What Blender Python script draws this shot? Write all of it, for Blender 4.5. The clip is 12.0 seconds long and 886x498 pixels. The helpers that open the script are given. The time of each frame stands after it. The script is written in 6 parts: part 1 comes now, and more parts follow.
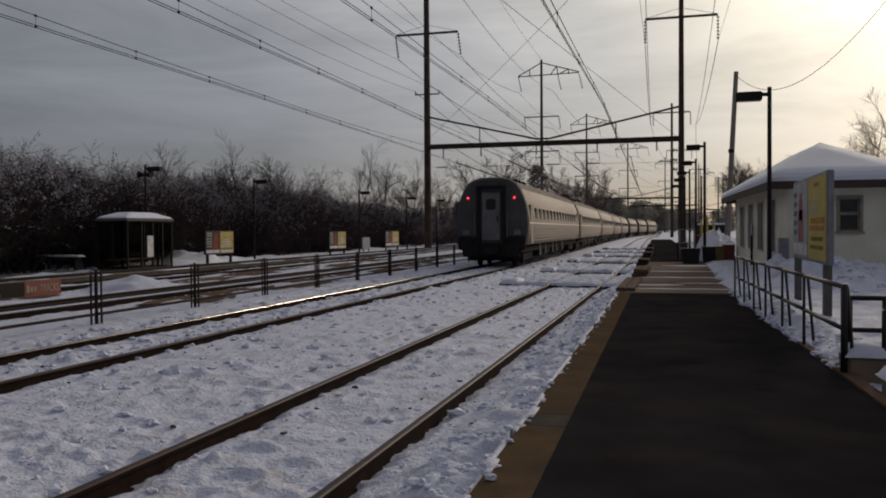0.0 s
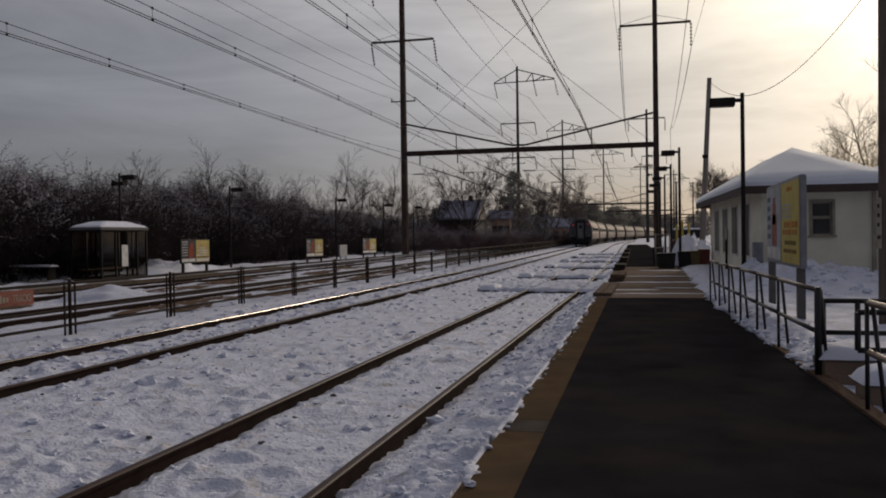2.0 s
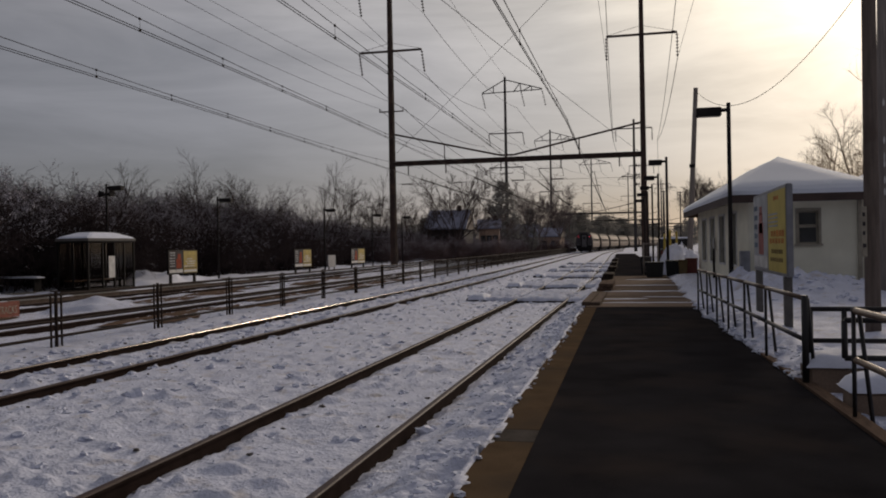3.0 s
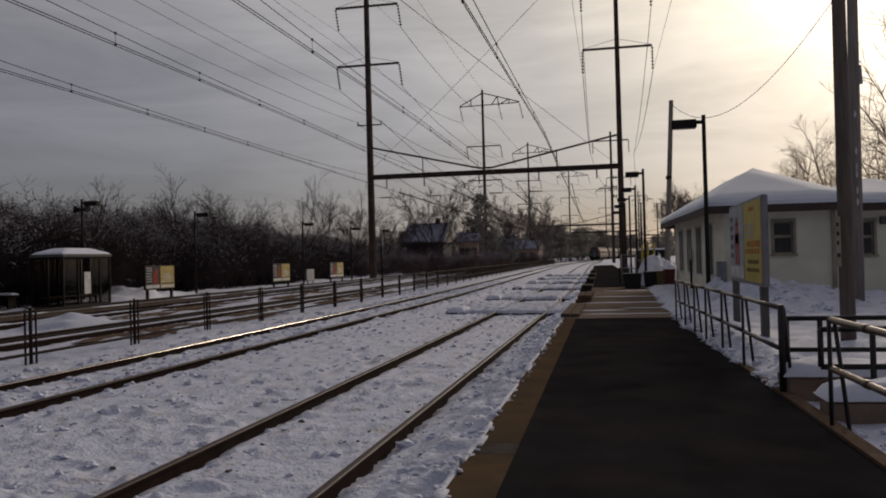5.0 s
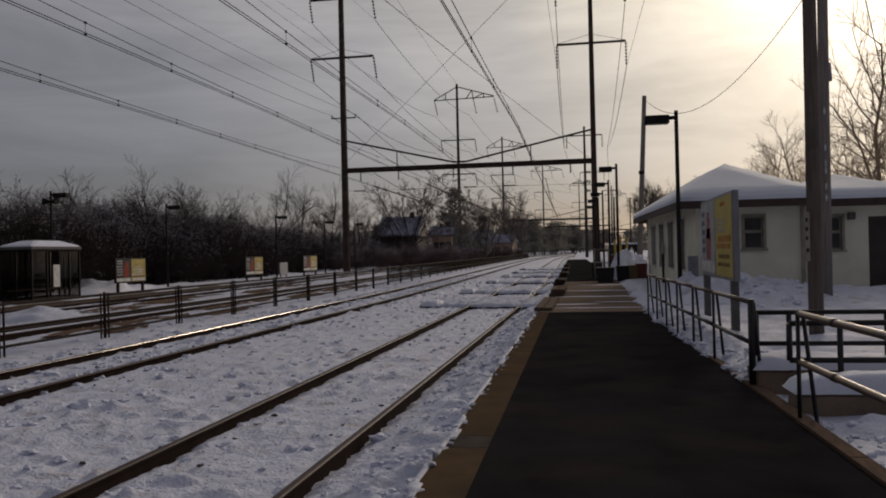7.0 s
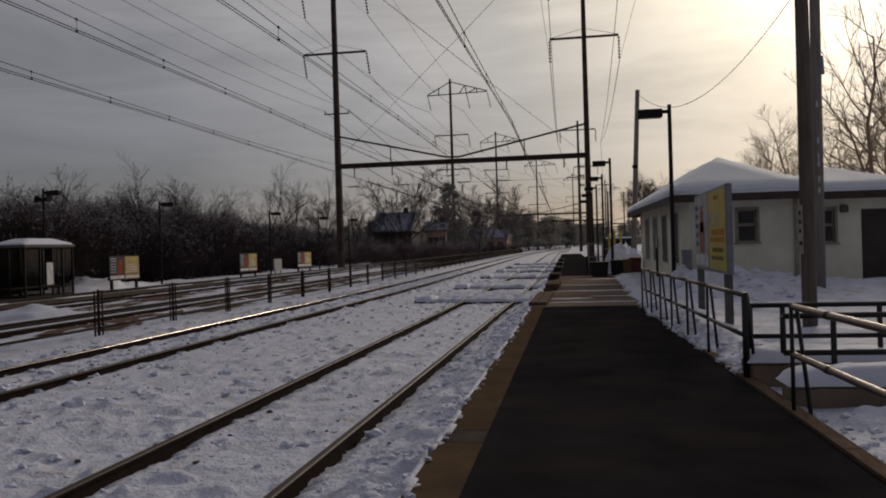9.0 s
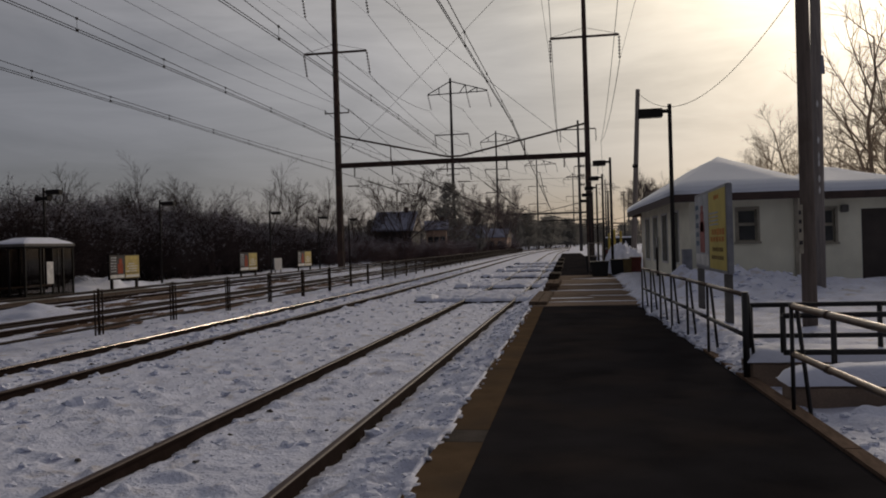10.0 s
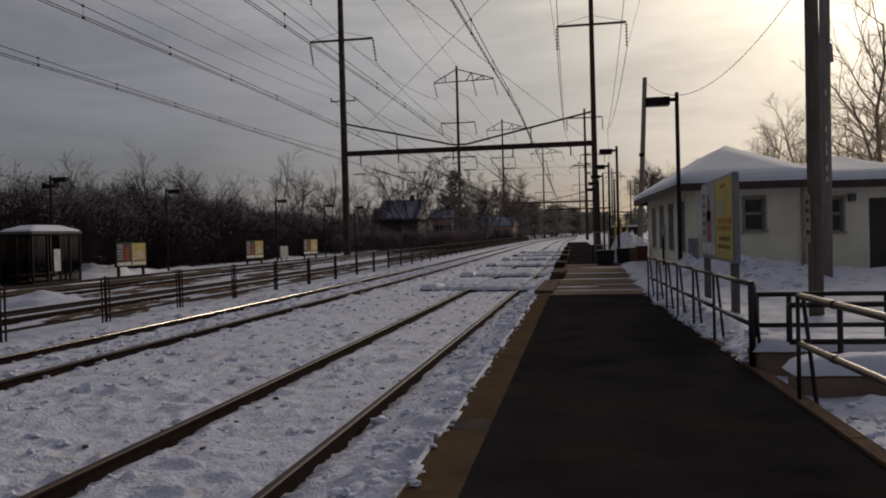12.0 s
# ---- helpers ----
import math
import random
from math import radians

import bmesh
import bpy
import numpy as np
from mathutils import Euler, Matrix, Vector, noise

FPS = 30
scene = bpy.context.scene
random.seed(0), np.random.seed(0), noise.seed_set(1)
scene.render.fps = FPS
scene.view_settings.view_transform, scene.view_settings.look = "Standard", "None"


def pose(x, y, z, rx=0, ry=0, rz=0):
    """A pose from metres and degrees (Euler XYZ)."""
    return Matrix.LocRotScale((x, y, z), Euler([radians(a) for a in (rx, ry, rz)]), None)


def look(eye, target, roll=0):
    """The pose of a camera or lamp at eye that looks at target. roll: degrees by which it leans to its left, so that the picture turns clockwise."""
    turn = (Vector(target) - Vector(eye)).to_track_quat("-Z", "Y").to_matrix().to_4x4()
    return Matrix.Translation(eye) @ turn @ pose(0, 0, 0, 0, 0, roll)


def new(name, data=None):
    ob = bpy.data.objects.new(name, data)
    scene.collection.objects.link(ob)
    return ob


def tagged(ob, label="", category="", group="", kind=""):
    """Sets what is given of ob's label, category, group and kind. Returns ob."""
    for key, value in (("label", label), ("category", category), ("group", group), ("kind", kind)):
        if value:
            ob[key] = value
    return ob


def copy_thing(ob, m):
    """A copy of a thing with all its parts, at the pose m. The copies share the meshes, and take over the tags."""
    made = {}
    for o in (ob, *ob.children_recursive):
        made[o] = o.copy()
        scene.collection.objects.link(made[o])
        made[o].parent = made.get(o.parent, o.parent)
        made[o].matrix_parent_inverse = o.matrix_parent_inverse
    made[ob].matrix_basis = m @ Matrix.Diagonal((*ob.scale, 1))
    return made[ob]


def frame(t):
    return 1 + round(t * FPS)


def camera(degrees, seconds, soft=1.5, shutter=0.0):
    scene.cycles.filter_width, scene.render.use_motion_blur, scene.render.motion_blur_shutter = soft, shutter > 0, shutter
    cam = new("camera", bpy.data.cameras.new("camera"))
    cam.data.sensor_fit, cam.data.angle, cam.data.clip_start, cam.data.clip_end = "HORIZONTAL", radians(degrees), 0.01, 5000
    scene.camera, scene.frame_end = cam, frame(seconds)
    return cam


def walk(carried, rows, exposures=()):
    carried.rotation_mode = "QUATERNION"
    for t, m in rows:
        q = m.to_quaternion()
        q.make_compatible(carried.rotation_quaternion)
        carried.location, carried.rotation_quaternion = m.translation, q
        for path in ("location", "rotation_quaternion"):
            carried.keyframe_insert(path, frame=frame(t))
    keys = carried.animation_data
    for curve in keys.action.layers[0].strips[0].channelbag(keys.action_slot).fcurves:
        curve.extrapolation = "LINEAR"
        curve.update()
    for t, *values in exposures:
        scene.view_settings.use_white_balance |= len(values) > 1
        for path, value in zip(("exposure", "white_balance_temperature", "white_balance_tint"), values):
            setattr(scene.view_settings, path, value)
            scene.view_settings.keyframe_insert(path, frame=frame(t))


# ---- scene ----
cam = camera(54.84, 12.0, soft=1.9)
WALK = [
    (0.0, pose(0, 0, 1.58, 88.763, 0.417, 15.277)),
    (0.5, pose(0, 0, 1.58, 88.740, 0.649, 14.679)),
    (1.0, pose(0, 0, 1.58, 88.838, 0.732, 14.339)),
    (1.5, pose(0, 0, 1.58, 88.941, 0.813, 13.956)),
    (2.0, pose(0, 0, 1.58, 89.197, 0.856, 13.756)),
    (2.5, pose(0, 0, 1.58, 89.403, 0.947, 13.401)),
    (3.0, pose(0, 0, 1.58, 89.847, 1.062, 12.991)),
    (5.0, pose(0, 0, 1.58, 90.685, 1.532, 11.582)),
    (5.5, pose(0, 0, 1.58, 90.738, 1.392, 11.042)),
    (6.0, pose(0, 0, 1.58, 90.783, 1.345, 10.756)),
    (6.5, pose(0, 0, 1.58, 90.485, 1.333, 10.378)),
    (7.0, pose(0, 0, 1.58, 90.226, 1.354, 9.839)),
    (9.0, pose(0, 0, 1.58, 89.898, 1.732, 9.453)),
    (9.5, pose(0, 0, 1.58, 89.890, 1.764, 9.494)),
    (10.0, pose(0, 0, 1.58, 89.858, 1.699, 9.464)),
    (10.5, pose(0, 0, 1.58, 89.854, 1.614, 9.540)),
    (11.0, pose(0, 0, 1.58, 89.619, 1.590, 9.671)),
    (11.5, pose(0, 0, 1.58, 89.367, 1.533, 9.819)),
    (12.0, pose(0, 0, 1.58, 89.092, 1.554, 9.858)),
]
walk(cam, WALK, exposures=[(0.0, 0.0, 6250, 13), (2.0, -0.03, 6330, 15), (3.5, -0.08, 6400, 16), (5.0, -0.14, 6390, 16), (5.7, -0.22, 6380, 16), (6.6, -0.26, 6380, 16), (9.0, -0.26, 6400, 15), (12.0, -0.28, 6350, 15)])

# ---------------------------------------------------------------- light
SUN_ELEVATION, SUN_TURN = 17.5, 18.5          # degrees above the horizon, degrees to the right of the line
sun_way = Vector((math.sin(radians(SUN_TURN)) * math.cos(radians(SUN_ELEVATION)),
                  math.cos(radians(SUN_TURN)) * math.cos(radians(SUN_ELEVATION)),
                  math.sin(radians(SUN_ELEVATION))))


def make_world():
    w = bpy.data.worlds.new("winter_sky")
    scene.world = w
    w.use_nodes = True
    nt = w.node_tree
    nt.nodes.clear()
    n, l = nt.nodes.new, nt.links.new
    out = n("ShaderNodeOutputWorld")
    add = n("ShaderNodeAddShader")
    sky = n("ShaderNodeTexSky")
    sky.sky_type, sky.sun_disc = "NISHITA", False
    sky.sun_elevation, sky.sun_rotation = radians(SUN_ELEVATION), radians(SUN_TURN)
    b1, b2 = n("ShaderNodeBackground"), n("ShaderNodeBackground")
    b1.inputs[1].default_value = 0.012
    l(sky.outputs[0], b1.inputs[0])
    tc = n("ShaderNodeTexCoord")
    dot = n("ShaderNodeVectorMath")
    dot.operation = "DOT_PRODUCT"
    dot.inputs[1].default_value = sun_way
    l(tc.outputs["Generated"], dot.inputs[0])
    # cloud layers, flattened towards the horizon
    mp = n("ShaderNodeMapping")
    mp.inputs["Scale"].default_value = (1.6, 1.6, 9.0)
    l(tc.outputs["Generated"], mp.inputs[0])
    nz = n("ShaderNodeTexNoise")
    nz.inputs["Scale"].default_value, nz.inputs["Detail"].default_value = 1.7, 6.0
    nz.inputs["Roughness"].default_value, nz.inputs["Distortion"].default_value = 0.6, 0.5
    l(mp.outputs[0], nz.inputs["Vector"])
    band = n("ShaderNodeMapRange")
    band.inputs[1].default_value, band.inputs[2].default_value = 0.3, 0.72
    band.inputs[3].default_value, band.inputs[4].default_value = 0.76, 1.24
    l(nz.outputs[0], band.inputs[0])
    half = n("ShaderNodeMapRange")
    half.inputs[1].default_value, half.inputs[2].default_value = -1.0, 1.0
    l(dot.outputs["Value"], half.inputs[0])
    ramp = n("ShaderNodeValToRGB")
    stops = [(0.0, (0.084, 0.085, 0.098)), (0.6, (0.119, 0.118, 0.130)), (0.85, (0.252, 0.248, 0.252)), (0.925, (0.394, 0.381, 0.364)),
             (0.962, (0.56, 0.535, 0.475)), (0.982, (0.82, 0.755, 0.61)), (0.993, (1.10, 1.0, 0.77)), (1.0, (1.6, 1.42, 1.12))]
    while len(ramp.color_ramp.elements) < len(stops):
        ramp.color_ramp.elements.new(0.5)
    for e, (p, c) in zip(ramp.color_ramp.elements, stops):
        e.position, e.color = p, (*c, 1)
    l(half.outputs[0], ramp.inputs[0])
    mul = n("ShaderNodeVectorMath")
    mul.operation = "SCALE"
    l(ramp.outputs[0], mul.inputs[0])
    l(band.outputs[0], mul.inputs["Scale"])
    # the cloud deck thickens and turns bluer towards the horizon
    sep = n("ShaderNodeSeparateXYZ")
    l(tc.outputs["Generated"], sep.inputs[0])
    up = n("ShaderNodeValToRGB")
    up.color_ramp.elements.new(0.5)
    up.color_ramp.elements.new(0.6)
    for e, (p, c) in zip(up.color_ramp.elements, ((0.0, (0.45, 0.46, 0.505)), (0.09, (0.64, 0.645, 0.68)), (0.22, (1.0, 1.0, 0.99)), (0.34, (1.33, 1.31, 1.23)))):
        e.position, e.color = p, (*c, 1)
    l(sep.outputs["Z"], up.inputs[0])
    haze = n("ShaderNodeVectorMath")
    haze.operation = "MULTIPLY"
    l(mul.outputs[0], haze.inputs[0])
    l(up.outputs[0], haze.inputs[1])
    l(haze.outputs[0], b2.inputs[0])
    l(b1.outputs[0], add.inputs[0])
    l(b2.outputs[0], add.inputs[1])
    l(add.outputs[0], out.inputs[0])


make_world()
sun = new("sun", bpy.data.lights.new("sun", "SUN"))
sun.data.energy, sun.data.angle, sun.data.color = 1.25, radians(11), (1.0, 0.86, 0.66)
sun.matrix_world = look((0, 0, 40), Vector((0, 0, 40)) - sun_way)
scene.view_settings.exposure = 0.0


# ---------------------------------------------------------------- materials
def mat(name, colour, rough=0.7, metal=0.0, gloss=0.5, dark=0.6, light=1.25, scale=6.0, fine=60.0, bump=0.15, spread=0.0, stretch=(1, 1, 1),
        emit=None, stain=None, stain_at=(0.55, 0.7), stain_scale=1.2, bump_size=0.01, islands=False):
    m = bpy.data.materials.new(name)
    m.use_nodes = True
    nt = m.node_tree
    n, l = nt.nodes.new, nt.links.new
    p = nt.nodes["Principled BSDF"]
    p.inputs["Roughness"].default_value, p.inputs["Metallic"].default_value = rough, metal
    p.inputs["Specular IOR Level"].default_value = gloss
    tc = n("ShaderNodeTexCoord")
    mp = n("ShaderNodeMapping")
    mp.inputs["Scale"].default_value = stretch
    l(tc.outputs["Object"], mp.inputs[0])
    a, b = n("ShaderNodeTexNoise"), n("ShaderNodeTexNoise")
    for q, s, d in ((a, scale, 5), (b, fine, 3)):
        q.inputs["Scale"].default_value, q.inputs["Detail"].default_value = s, d
        l(mp.outputs[0], q.inputs["Vector"])
    mx = n("ShaderNodeMath")
    mx.operation = "MULTIPLY_ADD"
    mx.inputs[1].default_value = 0.35
    l(b.outputs[0], mx.inputs[0])
    sc = n("ShaderNodeMath")
    sc.operation = "MULTIPLY"
    sc.inputs[1].default_value = 0.65
    l(a.outputs[0], sc.inputs[0])
    l(sc.outputs[0], mx.inputs[2])
    ramp = n("ShaderNodeValToRGB")
    ramp.color_ramp.elements[0].position, ramp.color_ramp.elements[1].position = 0.3, 0.7
    ramp.color_ramp.elements[0].color = (*[min(1, c * dark) for c in colour], 1)
    ramp.color_ramp.elements[1].color = (*[min(1, c * light) for c in colour], 1)
    l(mx.outputs[0], ramp.inputs[0])
    col = ramp.outputs[0]
    if stain:
        s = n("ShaderNodeTexNoise")
        s.inputs["Scale"].default_value, s.inputs["Detail"].default_value = stain_scale, 7
        l(tc.outputs["Object"], s.inputs["Vector"])
        r2 = n("ShaderNodeMapRange")
        r2.inputs[1].default_value, r2.inputs[2].default_value = stain_at
        l(s.outputs[0], r2.inputs[0])
        mix = n("ShaderNodeMix")
        mix.data_type = "RGBA"
        l(r2.outputs[0], mix.inputs[0])
        l(col, mix.inputs[6])
        mix.inputs[7].default_value = (*stain, 1)
        col = mix.outputs[2]
    if spread:
        src = n("ShaderNodeNewGeometry").outputs["Random Per Island"] if islands else n("ShaderNodeObjectInfo").outputs["Random"]
        hs = n("ShaderNodeHueSaturation")
        vr = n("ShaderNodeMapRange")
        vr.inputs[3].default_value, vr.inputs[4].default_value = 1 - spread, 1 + spread
        l(src, vr.inputs[0])
        l(vr.outputs[0], hs.inputs["Value"])
        l(col, hs.inputs["Color"])
        col = hs.outputs[0]
    l(col, p.inputs["Base Color"])
    if bump:
        bp = n("ShaderNodeBump")
        bp.inputs["Strength"].default_value, bp.inputs["Distance"].default_value = bump, bump_size
        l(mx.outputs[0], bp.inputs["Height"])
        l(bp.outputs[0], p.inputs["Normal"])
    if emit:
        p.inputs["Emission Color"].default_value, p.inputs["Emission Strength"].default_value = (*emit[:3], 1), emit[3]
    return m


def glass(name, colour, rough=0.06):
    m = bpy.data.materials.new(name)
    m.use_nodes = True
    p = m.node_tree.nodes["Principled BSDF"]
    p.inputs["Base Color"].default_value = (*colour, 1)
    p.inputs["Roughness"].default_value = rough
    p.inputs["IOR"].default_value = 1.18
    p.inputs["Transmission Weight"].default_value = 1.0
    return m


SNOW = mat("snow", (0.70, 0.72, 0.825), 0.75, dark=0.9, light=1.06, scale=3, fine=45, bump=0.35, bump_size=0.03)
TRACK_SNOW = mat("trodden_snow", (0.60, 0.625, 0.75), 0.75, dark=0.82, light=1.08, scale=2.2, fine=26, bump=0.9, bump_size=0.06,
                 stain=(0.40, 0.35, 0.31), stain_at=(0.57, 0.78), stain_scale=3.2)
ASPHALT = mat("asphalt", (0.0255, 0.0234, 0.0245), 0.97, gloss=0.0, dark=0.6, light=1.38, scale=1.6, fine=120, bump=0.6, bump_size=0.006,
              stain=(0.042, 0.034, 0.031), stain_at=(0.5, 0.75), stain_scale=0.9)
TAN_EDGE = mat("worn_yellow_edge", (0.108, 0.074, 0.046), 0.95, gloss=0.0, dark=0.7, light=1.3, scale=4, fine=70, bump=0.3,
               stain=(0.075, 0.056, 0.040), stain_at=(0.48, 0.72), stain_scale=2.0)
GREY_PATCH = mat("grey_concrete", (0.13, 0.12, 0.11), 0.9, scale=5, bump=0.25)
EDGE_PATCH = mat("mended_edge_concrete", (0.088, 0.076, 0.066), 0.95, gloss=0.0, scale=5, bump=0.25)
CONCRETE = mat("old_concrete", (0.25, 0.175, 0.125), 0.9, scale=3, fine=50, bump=0.4, stain=(0.14, 0.11, 0.085), stain_at=(0.5, 0.7))
KERB = mat("kerb_timber", (0.135, 0.090, 0.065), 0.95, gloss=0.02, scale=5, fine=60, bump=0.4, stretch=(6, 1, 6))
BOARDS = mat("weathered_boards", (0.205, 0.15, 0.112), 0.92, gloss=0.02, scale=4, fine=50, bump=0.35, spread=0.2, stretch=(1, 6, 6))
STEP_TIMBER = mat("brown_step_timber", (0.14, 0.10, 0.075), 0.95, gloss=0.03, scale=4, fine=40, bump=0.4, stretch=(6, 1, 6))
DARK_TIMBER = mat("dark_timber", (0.05, 0.038, 0.031), 0.95, gloss=0.03, scale=4, fine=40, bump=0.4, stretch=(6, 1, 6))
RAIL_STEEL = mat("polished_rail_head", (0.24, 0.205, 0.195), 0.16, 1.0, dark=0.8, light=1.1, scale=2, fine=30, bump=0.05, stretch=(4, 0.3, 4))
RAIL_RUST = mat("rusty_rail", (0.028, 0.018, 0.015), 0.95, 0.0, gloss=0.02, scale=5, fine=60, bump=0.3)
POST_RUST = mat("weathered_steel", (0.06, 0.036, 0.028), 0.75, 0.3, scale=2, fine=30, bump=0.3, stain=(0.10, 0.055, 0.038), stain_at=(0.5, 0.7))
DARK_STEEL = mat("dark_steel", (0.026, 0.022, 0.021), 0.8, 0.0, gloss=0.15, scale=3, bump=0.1)
WIRE = mat("wire", (0.035, 0.029, 0.028), 0.9, 0.0, gloss=0.05, scale=1, bump=0)
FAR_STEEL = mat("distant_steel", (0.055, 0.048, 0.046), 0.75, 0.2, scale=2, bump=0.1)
INSULATOR = mat("brown_porcelain", (0.045, 0.03, 0.025), 0.35, scale=5, bump=0)
FENCE_STEEL = mat("rusty_fence_tube", (0.030, 0.020, 0.016), 0.85, 0.0, gloss=0.1, scale=4, bump=0.2)
RAILING = mat("black_railing_paint", (0.020, 0.017, 0.017), 0.5, 0.2, scale=6, bump=0.15)
RAILING_WORN = mat("worn_railing_tube", (0.13, 0.09, 0.062), 0.45, 0.5, scale=8, fine=80, bump=0.15, stain=(0.07, 0.05, 0.04), stain_at=(0.5, 0.7), stain_scale=6)
WOOD_POLE = mat("utility_pole_wood", (0.16, 0.128, 0.108), 0.9, gloss=0.2, scale=3, fine=40, bump=0.5, stretch=(8, 8, 0.6), stain=(0.09, 0.066, 0.053))
GREY_POLE = mat("weathered_grey_pole", (0.25, 0.215, 0.19), 0.85, scale=3, fine=40, bump=0.4, stretch=(8, 8, 0.6))
STUCCO = mat("cream_stucco", (0.84, 0.80, 0.64), 0.92, gloss=0.2, dark=0.85, light=1.1, scale=1.5, fine=90, bump=0.3, stain=(0.72, 0.68, 0.53), stain_at=(0.5, 0.75), stain_scale=0.8)
FASCIA = mat("brown_fascia", (0.062, 0.036, 0.028), 0.7, scale=4, bump=0.2)
TRIM_PAINT = mat("cream_trim", (0.34, 0.30, 0.23), 0.7, scale=5, bump=0.15)
WINDOW_DARK = mat("dark_window_glass", (0.03, 0.032, 0.036), 0.08, scale=2, bump=0)
DOOR_PAINT = mat("dark_brown_door", (0.045, 0.032, 0.026), 0.6, scale=3, bump=0.1)
POSTER_YELLOW = mat("yellow_poster", (0.58, 0.46, 0.13), 0.7, gloss=0.15, dark=0.85, light=1.1, scale=3, bump=0)
POSTER_GREY = mat("pale_poster", (0.38, 0.39, 0.41), 0.5, scale=3, bump=0)
POSTER_RED = mat("red_print", (0.30, 0.05, 0.02), 0.7, gloss=0.1, scale=5, bump=0)
POSTER_ORANGE = mat("orange_print", (0.52, 0.20, 0.05), 0.7, gloss=0.1, scale=5, bump=0)
POSTER_BROWN = mat("brown_print", (0.22, 0.15, 0.05), 0.7, gloss=0.1, scale=5, bump=0)
POSTER_PINK = mat("faded_red_print", (0.40, 0.16, 0.14), 0.7, gloss=0.1, scale=5, bump=0)
POSTER_DARK = mat("dark_print", (0.05, 0.045, 0.05), 0.7, gloss=0.1, scale=5, bump=0)
BOARD_FRAME = mat("grey_board_frame", (0.25, 0.25, 0.27), 0.45, 0.3, scale=4, bump=0.1)
WHITE_PAINT = mat("white_paint", (0.65, 0.63, 0.60), 0.6, scale=4, bump=0.1)
POSTER_BLUE = mat("slate_blue_print", (0.16, 0.20, 0.25), 0.7, gloss=0.1, scale=5, bump=0)
POSTER_TEAL = mat("dark_teal_poster", (0.07, 0.06, 0.06), 0.7, gloss=0.1, scale=3, bump=0)
POSTER_OCHRE = mat("faded_ochre_poster", (0.50, 0.38, 0.13), 0.7, gloss=0.1, dark=0.8, light=1.15, scale=3, bump=0)
FAR_EDGE = mat("dark_brown_edge", (0.10, 0.072, 0.055), 0.95, gloss=0.1, scale=3, fine=30, bump=0.3)
ORANGE_SIGN = mat("orange_red_sign", (0.24, 0.055, 0.03), 0.7, scale=4, bump=0)
SHELTER_FRAME = mat("black_shelter_frame", (0.014, 0.012, 0.011), 0.8, 0.0, gloss=0.15, scale=4, bump=0.1)
SHELTER_GLASS = glass("smoked_glass", (0.55, 0.52, 0.49), 0.03)
STAINLESS = mat("stainless_side", (0.32, 0.258, 0.205), 0.7, 0.1, gloss=0.2, dark=0.85, light=1.1, scale=1.5, fine=20, bump=0.12, stretch=(1, 0.15, 6))
TRAIN_END = mat("grimy_grey_end", (0.080, 0.075, 0.077), 0.75, 0.0, gloss=0.2, dark=0.7, light=1.2, scale=1.2, fine=12, bump=0.1)
TRAIN_DOOR = mat("pale_grey_end_door", (0.145, 0.138, 0.138), 0.55, 0.2, scale=2, bump=0.1)
TRAIN_ROOF = mat("grimy_roof_sheet", (0.21, 0.175, 0.145), 0.85, 0.0, gloss=0.08, dark=0.75, light=1.2, scale=0.8, fine=10, bump=0.1, stretch=(1, 0.3, 1))
TRAIN_BLACK = mat("black_underframe", (0.026, 0.024, 0.024), 0.95, gloss=0.02, scale=3, bump=0.1)
TRAIN_WINDOW = mat("coach_window", (0.030, 0.027, 0.026), 0.4, gloss=0.1, scale=2, bump=0)
STRIPE = mat("white_band", (0.75, 0.68, 0.58), 0.4, 0.2, scale=2, bump=0)
TAIL_LIGHT = mat("red_tail_light", (0.5, 0.01, 0.01), 0.3, emit=(1.0, 0.05, 0.08, 2.4), bump=0)
BARK = mat("winter_bark", (0.080, 0.060, 0.055), 1.0, gloss=0.05, scale=4, fine=40, bump=0.3, spread=0.15)
# pale bark, greyed and lightened further to put distance haze into it
HAZY_PALE_BARK = mat("haze_greyed_pale_bark", (0.17, 0.135, 0.125), 1.0, gloss=0.05, scale=3, fine=20, bump=0.2, spread=0.15)
# bark raised far above its own tone: the sun's glare around backlit twigs
GLARE_BARK = mat("glare_lifted_bark", (0.42, 0.31, 0.21), 0.9, scale=2, fine=30, bump=0.3)
TWIGS = mat("dark_twigs", (0.066, 0.051, 0.051), 1.0, gloss=0.0, scale=0.6, fine=6, bump=0, spread=0.3)
# paler brown than dark_twigs: distance haze is put into this colour
HAZY_BRUSH = mat("haze_paled_brown_twigs", (0.15, 0.108, 0.104), 1.0, gloss=0.0, scale=0.6, fine=6, bump=0, spread=0.25)
# needle colour greyed and raised to carry the haze over distant trees
HAZY_CONIFER = mat("haze_lifted_needles", (0.15, 0.145, 0.135), 1.0, gloss=0.0, dark=0.6, light=1.5, scale=1.0, fine=8, bump=0, spread=0.25)


def let_light_through(m, share, colour):
    """Thin needles pass part of the light from behind."""
    nt = m.node_tree
    p, out = nt.nodes["Principled BSDF"], nt.nodes["Material Output"]
    tr, mix = nt.nodes.new("ShaderNodeBsdfTranslucent"), nt.nodes.new("ShaderNodeMixShader")
    tr.inputs[0].default_value, mix.inputs[0].default_value = (*colour, 1), share
    nt.links.new(p.outputs[0], mix.inputs[1])
    nt.links.new(tr.outputs[0], mix.inputs[2])
    nt.links.new(mix.outputs[0], out.inputs[0])


